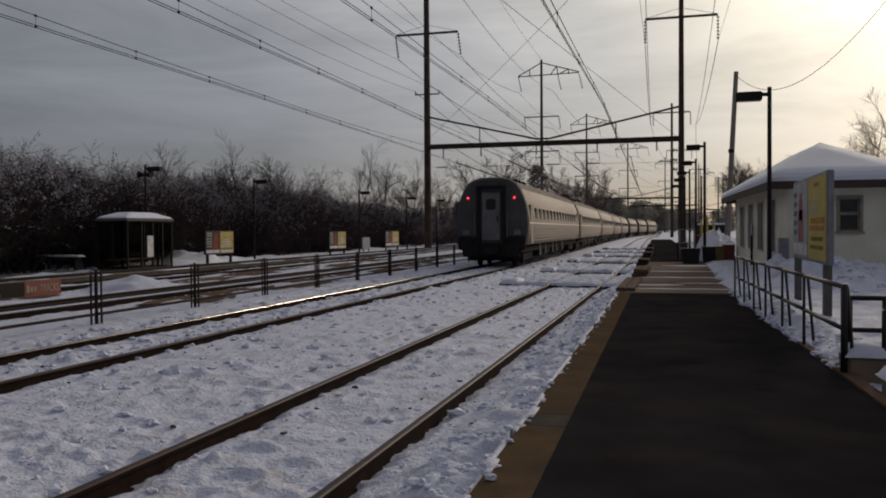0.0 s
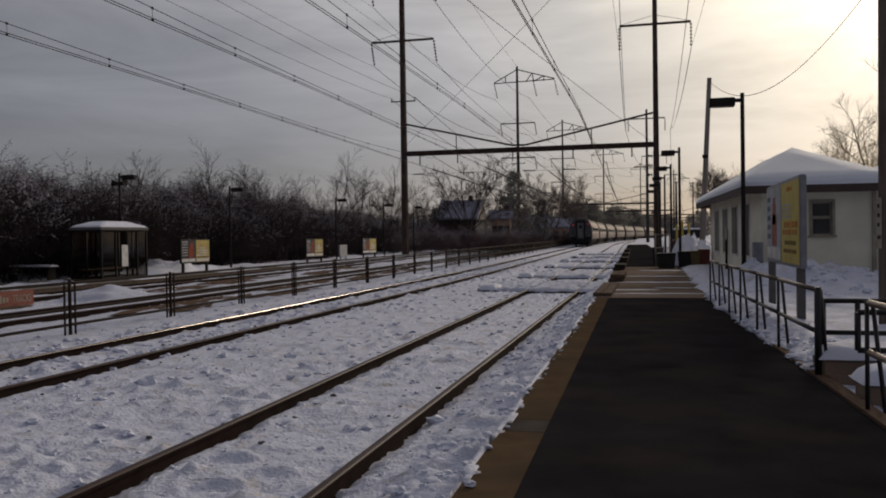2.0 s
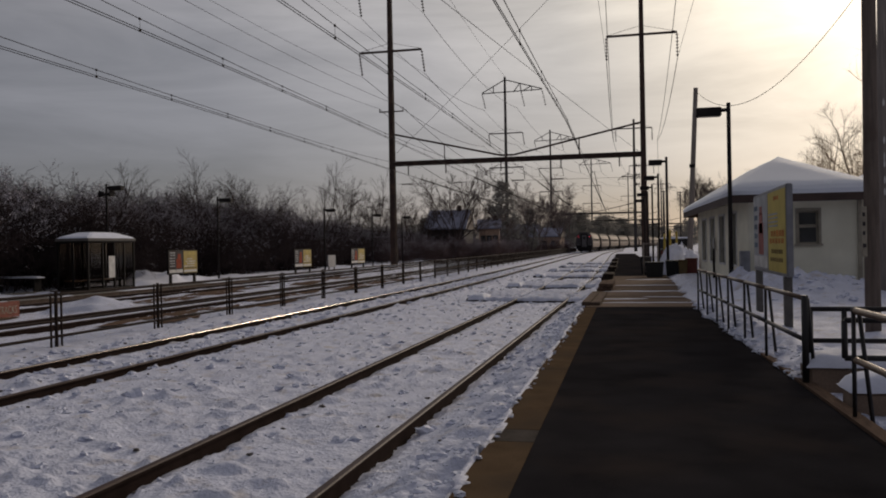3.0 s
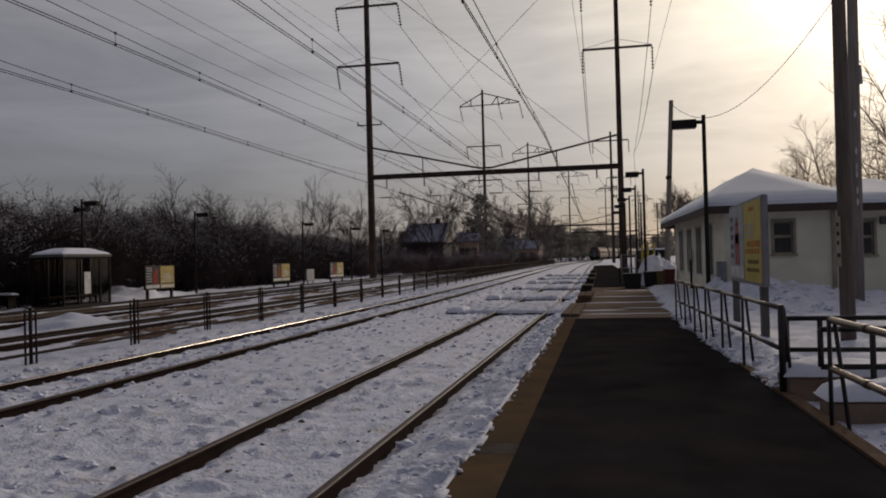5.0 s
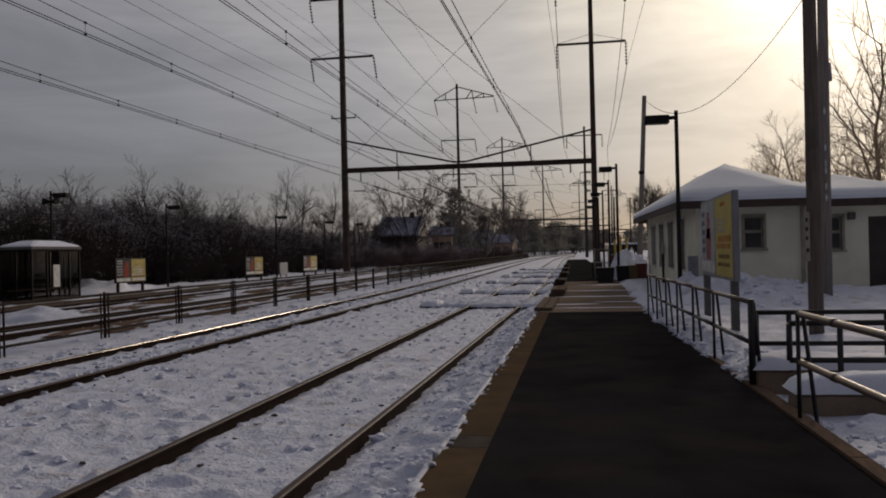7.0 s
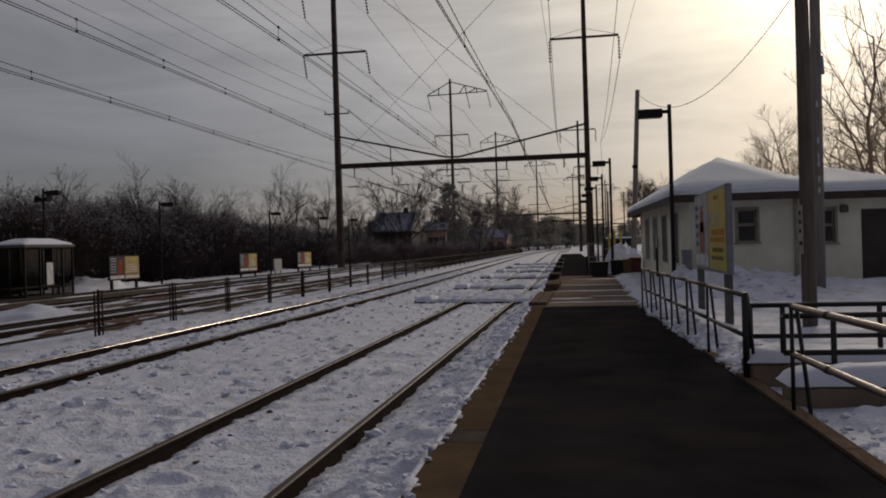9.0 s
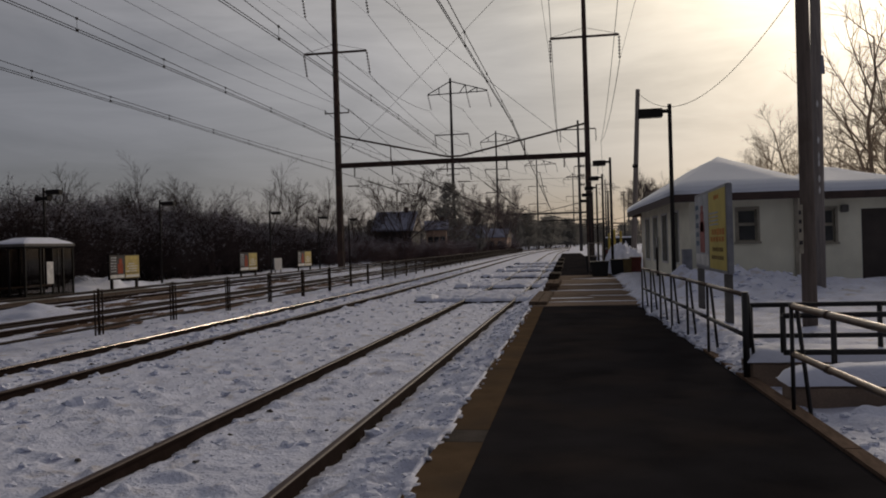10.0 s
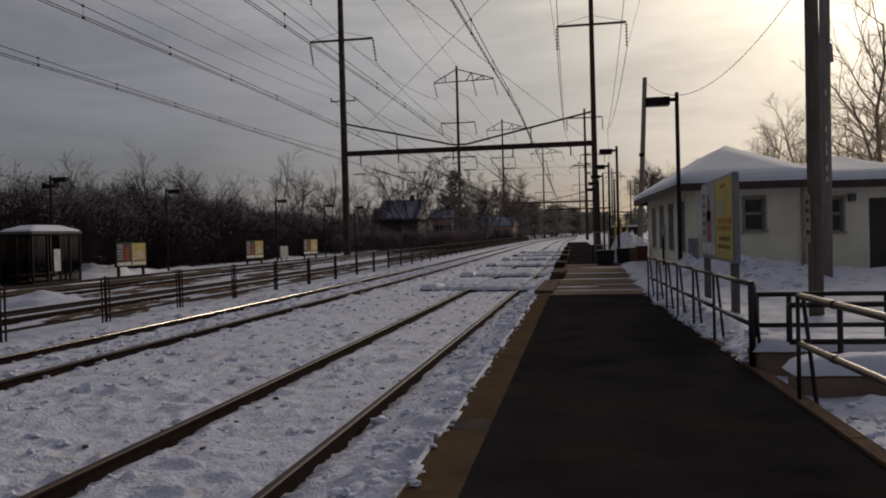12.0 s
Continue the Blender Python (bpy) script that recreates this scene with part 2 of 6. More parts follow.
# a high share, which also lifts the distant crowns as haze would
let_light_through(HAZY_CONIFER, 0.5, (0.27, 0.265, 0.25))
ROOF_SNOW = mat("bluish_roof_snow", (0.74, 0.77, 0.84), 0.75, dark=0.94, light=1.04, scale=1, fine=20, bump=0.2, bump_size=0.02)
THIN_ROOF_SNOW = mat("thin_snow_on_slates", (0.26, 0.27, 0.35), 0.9, dark=0.5, light=1.3, scale=1.2, fine=9, bump=0.2)
TAN_WALL = mat("tan_house_wall", (0.46, 0.31, 0.22), 0.9, scale=1, fine=20, bump=0.1)
DARK_WALL = mat("dark_house_wall", (0.045, 0.038, 0.036), 0.9, scale=1, fine=20, bump=0.1)
BIN_PLASTIC = mat("dark_bin_plastic", (0.017, 0.015, 0.016), 0.7, scale=4, bump=0.1)
BIN_OCHRE = mat("ochre_bin_plastic", (0.15, 0.10, 0.035), 0.7, scale=4, bump=0.1)
BIN_RED = mat("red_bin_plastic", (0.15, 0.032, 0.022), 0.7, scale=4, bump=0.1)
YELLOW_PAINT = mat("yellow_paint", (0.50, 0.36, 0.04), 0.6, scale=4, bump=0.1)
CAR_PAINT = mat("dark_vehicle_paint", (0.025, 0.026, 0.030), 0.3, 0.2, scale=2, bump=0)
FROST = mat("thin_snow_on_twigs", (0.60, 0.57, 0.61), 0.9, gloss=0.1, scale=3, bump=0)
DEBRIS = mat("dirty_ballast", (0.10, 0.085, 0.075), 0.95, scale=5, bump=0.3)


# ---------------------------------------------------------------- building helpers
def box(bm, x0, x1, y0, y1, z0, z1):
    v = [bm.verts.new(p) for p in ((x0, y0, z0), (x1, y0, z0), (x1, y1, z0), (x0, y1, z0), (x0, y0, z1), (x1, y0, z1), (x1, y1, z1), (x0, y1, z1))]
    for f in ((0, 3, 2, 1), (4, 5, 6, 7), (0, 1, 5, 4), (1, 2, 6, 5), (2, 3, 7, 6), (3, 0, 4, 7)):
        bm.faces.new([v[i] for i in f])
    return bm


def tube(bm, a, b, r0, r1=None, n=8, caps=True):
    a, b = Vector(a), Vector(b)
    r1 = r0 if r1 is None else r1
    d = (b - a).normalized()
    s = d.orthogonal().normalized()
    u = d.cross(s)
    ring = [[bm.verts.new(p + (s * math.cos(k * math.tau / n) + u * math.sin(k * math.tau / n)) * r) for k in range(n)] for p, r in ((a, r0), (b, r1))]
    for k in range(n):
        f = bm.faces.new((ring[0][k], ring[0][(k + 1) % n], ring[1][(k + 1) % n], ring[1][k]))
        f.smooth = n > 5
    if caps:
        bm.faces.new(ring[0][::-1])
        bm.faces.new(ring[1])
    return bm


def prism(bm, outline, a, b, axis="y"):
    """An outline of (u, v) pulled from a to b along an axis."""
    place = {"x": lambda u, v, w: (w, u, v), "y": lambda u, v, w: (u, w, v), "z": lambda u, v, w: (u, v, w)}[axis]
    r0 = [bm.verts.new(place(u, v, a)) for u, v in outline]
    r1 = [bm.verts.new(place(u, v, b)) for u, v in outline]
    k = len(outline)
    for i in range(k):
        bm.faces.new((r0[i], r0[(i + 1) % k], r1[(i + 1) % k], r1[i]))
    bm.faces.new(r0[::-1])
    bm.faces.new(r1)
    return bm


def mesh_of(name, bm, material, bevel=0.0):
    if bevel:
        bmesh.ops.bevel(bm, geom=bm.edges[:], offset=bevel, segments=2, affect="EDGES", clamp_overlap=True)
    bmesh.ops.recalc_face_normals(bm, faces=bm.faces)
    me = bpy.data.meshes.new(name)
    bm.to_mesh(me)
    bm.free()
    me.materials.append(material)
    return me


def part(name, bm, material, parent=None, label="", bevel=0.0):
    ob = new(name, mesh_of(name, bm, material, bevel))
    if parent:
        ob.parent = parent
    return tagged(ob, label)


def shared(name, me, parent, m=None):
    ob = new(name, me)
    ob.parent = parent
    if m is not None:
        ob.matrix_basis = m
    return ob


def thing(name, label, category, group="", at=(0, 0, 0), turn=0, kind=""):
    ob = new(name)
    ob.matrix_basis = pose(*at, 0, 0, turn)
    return tagged(ob, label, category, group, kind)


def B():
    return bmesh.new()


def line_x(y):
    """How far the tracks have swung sideways at y."""
    return -0.0225 * max(0.0, y - 35) + 4.6e-4 * max(0.0, y - 130) ** 2


def hill(x, y, s=1.0, k=0):
    return noise.noise(Vector((x * s, y * s, k * 7.3)))


# ---------------------------------------------------------------- ground
def edge_outer(y):
    return -1.06 - 0.0125 * (y - 4.6)


def edge_asphalt(y):
    return -0.73 - 0.0150 * (y - 4.6)


def edge_right(y):
    return 1.61 - 0.036 * (y - 5.25) if y < 19 else 1.115


RAIL_X = [c + s * 0.752 for c in (-2.83, -7.72, -13.55, -18.30) for s in (1, -1)]


def ground_z(x, y):
    u = x - line_x(y)
    fade = (max(0.0, 1.0 - y / 220.0) if y > 0 else 1.0) * (1.0 + 0.35 * min(1.0, max(0.0, (y - 18) / 12)))
    rough = (0.026 * hill(x, y, 1.1) + 0.020 * hill(x, y, 3.4, 1) * (1 + 0.8 * hill(x, y, 0.6, 15)) + 0.075 * max(0.0, hill(x, y, 5.5, 2) - 0.15) ** 1.2 * (1 + 1.2 * hill(x, y, 0.8, 19)) + 0.020 * hill(x, y, 11.0, 16) * (1 + hill(x, y, 1.3, 17)) + 0.016 * hill(x, y, 17.0, 18)) * fade - 0.010
    over = edge_outer(y) + 0.03 + 0.08 * hill(x * 0.3, y, 1.5, 21) + 0.05 * hill(x * 0.3, y, 4.1, 22) + 0.012 * hill(x, y, 9.0, 22) if y < 20 else edge_outer(y) - 0.05
    if x < over and u > -20.1:
        z = -0.085 + rough
        near_rail = min(abs(u - r) for r in RAIL_X)
        if near_rail < 0.16:
            z = min(z, -0.075) - 0.05 * (1 - near_rail / 0.16)
        if -6.9 < u < -3.75:
            z += 0.05 * math.sin((u + 6.9) / 3.15 * math.pi)
        if u > -2.0:
            k = min(1.0, max(0.0, (x + 1.97) / 0.75))
            k = k * k * (3 - 2 * k)
            z += k * (0.19 + 0.09 * hill(x, y, 1.9, 4) + 0.05 * hill(x, y, 5.0, 5) + 0.026 * hill(x, y, 10.0, 28))
            if x > edge_outer(y) - 0.04:
                z = max(z, 0.196 + 0.03 * abs(hill(x, y, 6.0, 23)))
        if -20.1 < u < -9.6:
            z += 0.05 * hill(x, y, 0.35, 8) - (0.42 * min(1.0, (-19.25 - u) / 0.35) if u < -19.25 else 0.0)
            # a heap of shovelled snow between the further tracks
            d = ((u + 15.9) / 1.2) ** 2 + ((y - 22.4) / 1.45) ** 2
            if d < 1:
                z += 0.36 * (1 - d) ** 0.6 * (0.8 + 0.4 * hill(x, y, 1.1, 27))
        return z
    if u <= -20.1:
        if u > -25.2:
            return -0.12
        return -0.02 + 0.25 * hill(x, y, 0.2, 9) + min(0.8, 0.02 * (-25.2 - u)) + (0.10 * hill(x, y, 0.9, 3) if u > -40 else 0)
    rim = edge_right(y) + (0.10 if y < 8.6 else (0.08 if y < 11.5 else -0.02) + 0.13 * hill(x * 0.3, y, 1.4, 24) + 0.09 * hill(x * 0.3, y, 4.3, 25) + 0.05 * hill(x, y, 10.0, 36))
    if x < rim and y > -30 and y < 118:
        return -0.25
    if y < 7.35 and y > -30:
        k = min(1.0, (x - edge_right(y) - 0.1) / 0.5)
        return 0.12 + k * (0.03 + 0.10 * hill(x, y, 1.4, 10) + 0.06 * hill(x, y, 4.0, 11) + 0.03 * hill(x, y, 9.0, 12))
    if y < 8.75 and y > 7.35 and x < 9:
        return 0.12 + 0.03 * hill(x, y, 2.0, 10)
    k = min(1.0, max(0.0, (x - rim) / 0.35))
    z = 0.20 + 0.02 * hill(x, y, 7.0, 26) + k * (0.14 + 0.09 * hill(x, y, 1.2, 12) + 0.05 * hill(x, y, 3.5, 13))
    if 16 < y < 24.6 and 1.75 < x < 7.5:
        # the shovelled bank before the building
        bank = max(0.0, 1 - abs(y - 22.2) / 3.2) * min(1.0, (x - 1.75) / 0.7) * max(0.25, 1.25 - 0.22 * (x - 2.4))
        z += bank * (0.56 * (0.75 + 0.7 * hill(x, y, 1.3, 14)) + 0.14 * hill(x, y, 4.2, 34) + 0.06 * hill(x, y, 8.5, 35))
    return z


def spaced(stops):
    out = []
    for (a, b, n) in stops:
        out += [a + (b - a) * i / n for i in range(n)]
    return out + [stops[-1][1]]


def make_ground():
    xs = spaced([(-2600, -400, 8), (-400, -100, 10), (-100, -40, 20), (-40, -20.2, 40), (-20.2, -10, 60), (-10, -0.75, 262), (-0.75, 0.95, 4), (0.95, 2.3, 50), (2.3, 7.5, 60),
                 (7.5, 30, 30), (30, 300, 14), (300, 2600, 8)])
    ys = spaced([(-300, -20, 6), (-20, -6, 28), (-6, 3, 60)])
    y = 3.0
    while y < 95:
        y += max(0.04, 0.0082 * y)
        ys.append(y)
    ys += spaced([(100, 400, 30), (400, 1000, 12), (1000, 4200, 8)])
    verts = [(x, y, ground_z(x, y)) for y in ys for x in xs]
    k = len(xs)
    faces = [(j * k + i, j * k + i + 1, (j + 1) * k + i + 1, (j + 1) * k + i) for j in range(len(ys) - 1) for i in range(k - 1)]
    me = bpy.data.meshes.new("ground")
    me.from_pydata(verts, [], faces)
    me.polygons.foreach_set("use_smooth", [True] * len(faces))
    me.materials.append(TRACK_SNOW)
    tagged(new("ground", me), "snow-covered ground and track bed with dirty patches", "ground", kind="structure")


make_ground()


def clumps(name, label, places, material, parent=None):
    """Broken lumps of snow or stones: (x, y, z, size), joined, since nobody could count them."""
    rnd = random.Random(7)
    base = bmesh.new()
    bmesh.ops.create_icosphere(base, subdivisions=2, radius=1)
    base.verts.index_update()
    co = [v.co.copy() for v in base.verts]
    fc = [[v.index for v in f.verts] for f in base.faces]
    base.free()
    verts, faces = [], []
    for x, y, z, s in places:
        o = len(verts)
        q = Euler((rnd.uniform(0, 6), rnd.uniform(0, 6), rnd.uniform(0, 6))).to_matrix()
        seed = rnd.uniform(0, 99)
        for c in co:
            d = q @ c
            w = 1 + 0.85 * noise.noise(c * 1.5 + Vector((seed, 0, 0))) + 0.55 * noise.noise(c * 3.4 + Vector((0, seed, 0)))
            verts.append((x + d.x * s * w * 1.15, y + d.y * s * w, z + d.z * s * w * 0.6))
        faces += [[i + o for i in f] for f in fc]
    me = bpy.data.meshes.new(name)
    me.from_pydata(verts, [], faces)
    me.polygons.foreach_set("use_smooth", [False] * len(faces))
    me.materials.append(material)
    ob = new(name, me)
    if parent:
        ob.parent = parent
    return tagged(ob, label, "snow", kind="stuff")


def track_clumps():
    rnd = random.Random(3)
    spots = [(-5.59, 8.55, 0.10), (-4.85, 10.85, 0.075), (-5.85, 10.85, 0.06), (-4.75, 6.55, 0.055), (-4.2, 9.4, 0.05)]
    places = [(x, y, ground_z(x, y) + s * 0.35, s) for x, y, s in spots]
    while len(places) < 4600:
        y = 4 + 44 * rnd.random() ** 1.15
        x = rnd.uniform(-11.5, -1.25) + line_x(y)
        if min(abs(x - line_x(y) - r) for r in RAIL_X) < 0.12:
            continue
        s = 0.010 + 0.045 * rnd.random() ** 5
        if x > -2.0:
            s *= 1.25
        if abs(x - line_x(y) + 7.8) < 0.6 or -9.6 < x - line_x(y) < -8.7:
            s *= 1.7
        places.append((x, y, ground_z(x, y) + s * 0.08, s))
    for k in range(1500):
        # ploughed lumps along the second track, the crossings and the platform edge
        kind = rnd.random()
        y = 5 + 55 * rnd.random() ** 1.1
        if kind < 0.6:
            u = rnd.choice((-7.72, -7.72, -9.1, -6.6)) + rnd.gauss(0, 0.32)
        elif kind < 0.9:
            y = rnd.uniform(21, 72)
            u = rnd.uniform(-5.4, -1.25)
        else:
            u = rnd.uniform(-1.95, -1.28)
            y = 4.5 + 16 * rnd.random()
        if min(abs(u - r) for r in RAIL_X) < 0.13:
            continue
        s = (0.022 if kind < 0.9 else 0.015) + 0.055 * rnd.random() ** 2.6
        x = u + line_x(y)
        places.append((x, y, ground_z(x, y) + s * 0.05, s))
    for k in range(240):
        y = 8.9 + 11 * rnd.random()
        x = edge_right(y) + 0.02 + 0.55 * rnd.random() ** 1.6
        s = 0.015 + 0.045 * rnd.random() ** 2.4
        places.append((x, y, max(0.2, ground_z(x, y)) + s * 0.15, s))
    for k in range(170):
        # crumbs along the broken edge of the snow over the platform's rim
        y = 4.2 + 15 * rnd.random() ** 1.3
        x = edge_outer(y) + rnd.uniform(-0.16, 0.07)
        s = 0.008 + 0.024 * rnd.random() ** 2
        places.append((x, y, 0.196 + s * 0.3, s))
    for k in range(120):
        y = rnd.uniform(4.8, 8.8)
        x = edge_right(y) + 0.13 + 0.4 * rnd.random() ** 1.5
        s = 0.012 + 0.03 * rnd.random() ** 2
        places.append((x, y, ground_z(x, y) + s * 0.2, s))
    for k in range(130):
        y, x = rnd.uniform(18.5, 23.6), rnd.uniform(2.2, 5.5)
        s = 0.03 + 0.06 * rnd.random() ** 2
        places.append((x, y, ground_z(x, y) + s * 0.1, s))
    clumps("snow_clumps", "scattered lumps of thrown snow between the rails", places, SNOW)
    places = []
    while len(places) < 700:
        y = 5 + 45 * rnd.random() ** 1.2
        u = rnd.choice((-6.75, -7.3, -7.03, -8.53, -7.78, -9.2, -8.9, -6.9, -2.08, -3.58)) + rnd.gauss(0, 0.28)
        if min(abs(u - r) for r in RAIL_X) < 0.10 or u > -1.3:
            continue
        x = u + line_x(y)
        s = 0.007 + 0.020 * rnd.random() ** 2
        places.append((x, y, ground_z(x, y) + s * 0.25, s))
    clumps("ballast_stones", "dirty ballast stones showing through the snow", places, DEBRIS)


track_clumps()


def bare_patches():
    """Places between the further tracks where brown ballast shows."""
    rnd = random.Random(19)
    bm = B()
    for cx, cy, w, long in ((-12.1, 20.0, 0.5, 5.5), (-16.0, 26.5, 0.8, 5.0), (-16.9, 33.5, 0.6, 6.5), (-12.4, 28.5, 0.5, 6.0), (-11.0, 24.5, 0.35, 5.0), (-16.2, 18.2, 0.6, 3.0), (-12.2, 38.0, 0.6, 6.0), (-16.4, 46.0, 0.9, 7.0), (-11.8, 22.5, 0.5, 1.8), (-16.1, 30.5, 0.9, 3.5), (-11.7, 34.0, 0.7, 4.0), (-15.8, 39.5, 0.9, 4.5), (-10.9, 18.5, 0.35, 2.0), (-11.9, 43.0, 0.6, 4.0)):
        ring = []
        for k in range(28):
            a = k * math.tau / 28
            r = 1 + 0.45 * hill(math.cos(a) * 1.5 + cx, math.sin(a) * 1.5 + cy, 1.0, 31)
            x, y = cx + math.cos(a) * w * r * 0.8, cy + math.sin(a) * long * r * 0.5
            ring.append(bm.verts.new((x + line_x(y), y, ground_z(x + line_x(y), y) + 0.02)))
        c = bm.verts.new((cx + line_x(cy), cy, ground_z(cx + line_x(cy), cy) + 0.035))
        for k in range(28):
            bm.faces.new((ring[k], ring[(k + 1) % 28], c))
    tagged(part("bare_ballast", bm, KERB), "brown patches of bare ballast between the far tracks", "ballast", kind="stuff")


bare_patches()


# ---------------------------------------------------------------- tracks
def make_rail(i, x0):
    outline = [(-0.07, -0.17), (0.07, -0.17), (0.07, -0.155), (0.012, -0.135), (0.012, -0.045), (0.036, -0.035), (0.036, -0.012)]
    outline += [(-u, v) for u, v in outline[2:][::-1]]
    head = [(-0.036, -0.012)] + [(s * (0.016 + 0.020 * math.sin(radians(a))), -0.022 + 0.022 * math.cos(radians(a)) + 0.001) for s, arc in ((1, (90, 72, 54, 36, 18, 0)), (-1, (0, 18, 36, 54, 72))) for a in arc]
    ys = [-30] + list(range(0, 130, 10)) + list(range(130, 700, 15))
    rail = thing("rail", "rusty steel running rail with a polished head", "rail", "running rails", kind="structure")
    for nm, prof, m in (("web_and_foot", outline, RAIL_RUST), ("rail_head", head, RAIL_STEEL if i == 3 else RAIL_RUST_HEAD)):
        bm = B()
        rings = [[bm.verts.new((x0 + line_x(y) + u, y, v)) for u, v in prof] for y in ys]
        k = len(prof)
        for a, b in zip(rings, rings[1:]):
            for j in range(k):
                bm.faces.new((a[j], a[(j + 1) % k], b[(j + 1) % k], b[j])).smooth = nm == "rail_head"
        part(nm, bm, m, rail)


RAIL_RUST_HEAD = mat("worn_rail_head", (0.062, 0.038, 0.033), 0.52, 0.0, gloss=0.09, scale=3, fine=40, bump=0.1, stretch=(4, 0.3, 4))
for i, x0 in enumerate(RAIL_X):
    make_rail(i, x0)


# ---------------------------------------------------------------- platform beside the camera
def strip(name, left, right, y0, y1, z0, z1, material, step=1.0, parent=None, label="", bow=0.0):
    bm = B()
    ys = [y0 + (y1 - y0) * i / max(1, round((y1 - y0) / step)) for i in range(max(1, round((y1 - y0) / step)) + 1)]
    rows = []
    for y in ys:
        a, b = left(y), right(y)
        rows.append([bm.verts.new(p) for p in ((a, y, z0), (a, y, z1), ((a + b) / 2, y, z1 + bow), (b, y, z1), (b, y, z0))])
    for r, s in zip(rows, rows[1:]):
        for j in range(4):
            bm.faces.new((r[j], r[j + 1], s[j + 1], s[j]))
    bm.faces.new(rows[0])
    bm.faces.new(rows[-1][::-1])
    return part(name, bm, material, parent, label)


platform = thing("platform", "low station platform with dark asphalt and a worn tan edge", "platform", kind="structure")
strip("asphalt", edge_asphalt, edge_right, -12, 19.0, -0.2, 0.19, ASPHALT, parent=platform, bow=0.012)
cuts = [-12, 6.02, 6.42, 9.6, 12.9, 16.0, 19.0]
for a, b in zip(cuts, cuts[1:]):
    strip("edge_slab", edge_outer, lambda y: edge_asphalt(y) - 0.003, a + 0.006, b - 0.006, -0.25, 0.186, EDGE_PATCH if a == 6.02 else TAN_EDGE, 0.5, platform)
for a, b in ((-12, 1.0), (1.0, 3.4), (3.4, 5.8), (5.8, 8.6), (8.6, 11.4)):
    strip("kerb_timber", lambda y: edge_right(y) + 0.004, lambda y: edge_right(y) + 0.12, a + 0.01, b - 0.01, -0.2, 0.215, KERB, 1.0, platform)
# planked walkway beyond the asphalt
rnd = random.Random(5)
y = 19.02
while y < 36.5:
    w = 0.28
    bm = B()
    box(bm, -1.20 + rnd.uniform(-0.02, 0.02), 2.05, y, y + w - 0.012, 0.10, 0.20 + rnd.uniform(-0.004, 0.004))
    part("plank", bm, BOARDS, platform)
    y += w
strip("rear_paving", lambda y: -1.45 + line_x(y) - line_x(40) * 0.9, lambda y: 1.2 + line_x(y), 36.5, 120, -0.2, 0.17, ASPHALT, 6, platform)


def snow_streaks():
    rnd = random.Random(11)
    bm = B()
    for y, x0, x1, w in ((20.2, -1.0, 1.6, 0.22), (21.6, -1.1, 0.2, 0.3), (22.4, 0.0, 1.9, 0.2), (25.0, -1.1, 1.8, 0.4), (28.5, -0.9, 1.7, 0.4), (33.0, -0.6, 1.8, 0.5)):
        n = 14
        top, bot = [], []
        for i in range(n + 1):
            x = x0 + (x1 - x0) * i / n
            e = math.sin(math.pi * i / n) ** 0.5
            c = y + 0.12 * hill(x, y, 1.5, 3)
            top.append(bm.verts.new((x, c + w * 0.5 * e * (1 + 0.5 * hill(x, y, 3, 1)) + 0.003, 0.21)))
            bot.append(bm.verts.new((x, c - w * 0.5 * e * (1 + 0.5 * hill(x, y, 3, 2)) - 0.003, 0.21)))
        for i in range(n):
            bm.faces.new((bot[i], bot[i + 1], top[i + 1], top[i]))
    ob = part("snow_streaks", bm, SNOW)
    tagged(ob, "thin streaks of trodden snow on the boards", "snow", kind="stuff")


snow_streaks()


def timber_step(y, n, long, x0, m):
    t = thing("timber_step", "dark timber step blocks at the platform edge" if m is DARK_TIMBER else "reddish brown timber step blocks at the platform edge", "step", "steps at the platform edge", (x0, y, 0))
    for k in range(n):
        for q in range(2):
            bm = B()
            box(bm, -0.03 + 0.05 * k + 0.21 * q, 0.17 + 0.05 * k + 0.21 * q, k * 0.12, k * 0.12 + long, -0.1 if k == 0 else 0.289, 0.285 + 0.13 * k - 0.008 * q)
            part("block", bm, m, t, bevel=0.012)


for y, n, long, x0, m in ((19.35, 1, 4.3, -1.27, STEP_TIMBER), (25.2, 2, 2.6, -1.22, KERB), (33.5, 2, 2.2, -1.45, DARK_TIMBER), (43.5, 2, 2.8, -1.62, DARK_TIMBER), (54, 2, 3, -1.85, DARK_TIMBER), (66, 2, 3.5, -2.1, DARK_TIMBER)):
    timber_step(y, n, long, x0, m)


# ---------------------------------------------------------------- railings at the platform's back
def leg_pair(parent, x, y, z0, z1, way, r=0.017, gap=0.1):
    bm = B()
    tube(bm, (x - way[0] * 0.012, y - way[1] * 0.012, z0), (x - way[0] * 0.012, y - way[1] * 0.012, z1), r)
    part("upright", bm, RAILING, parent)
    bm = B()
    tube(bm, (x + way[0] * gap, y + way[1] * gap, z0), (x + way[0] * 0.028, y + way[1] * 0.028, z1), r)
    part("brace", bm, RAILING, parent)


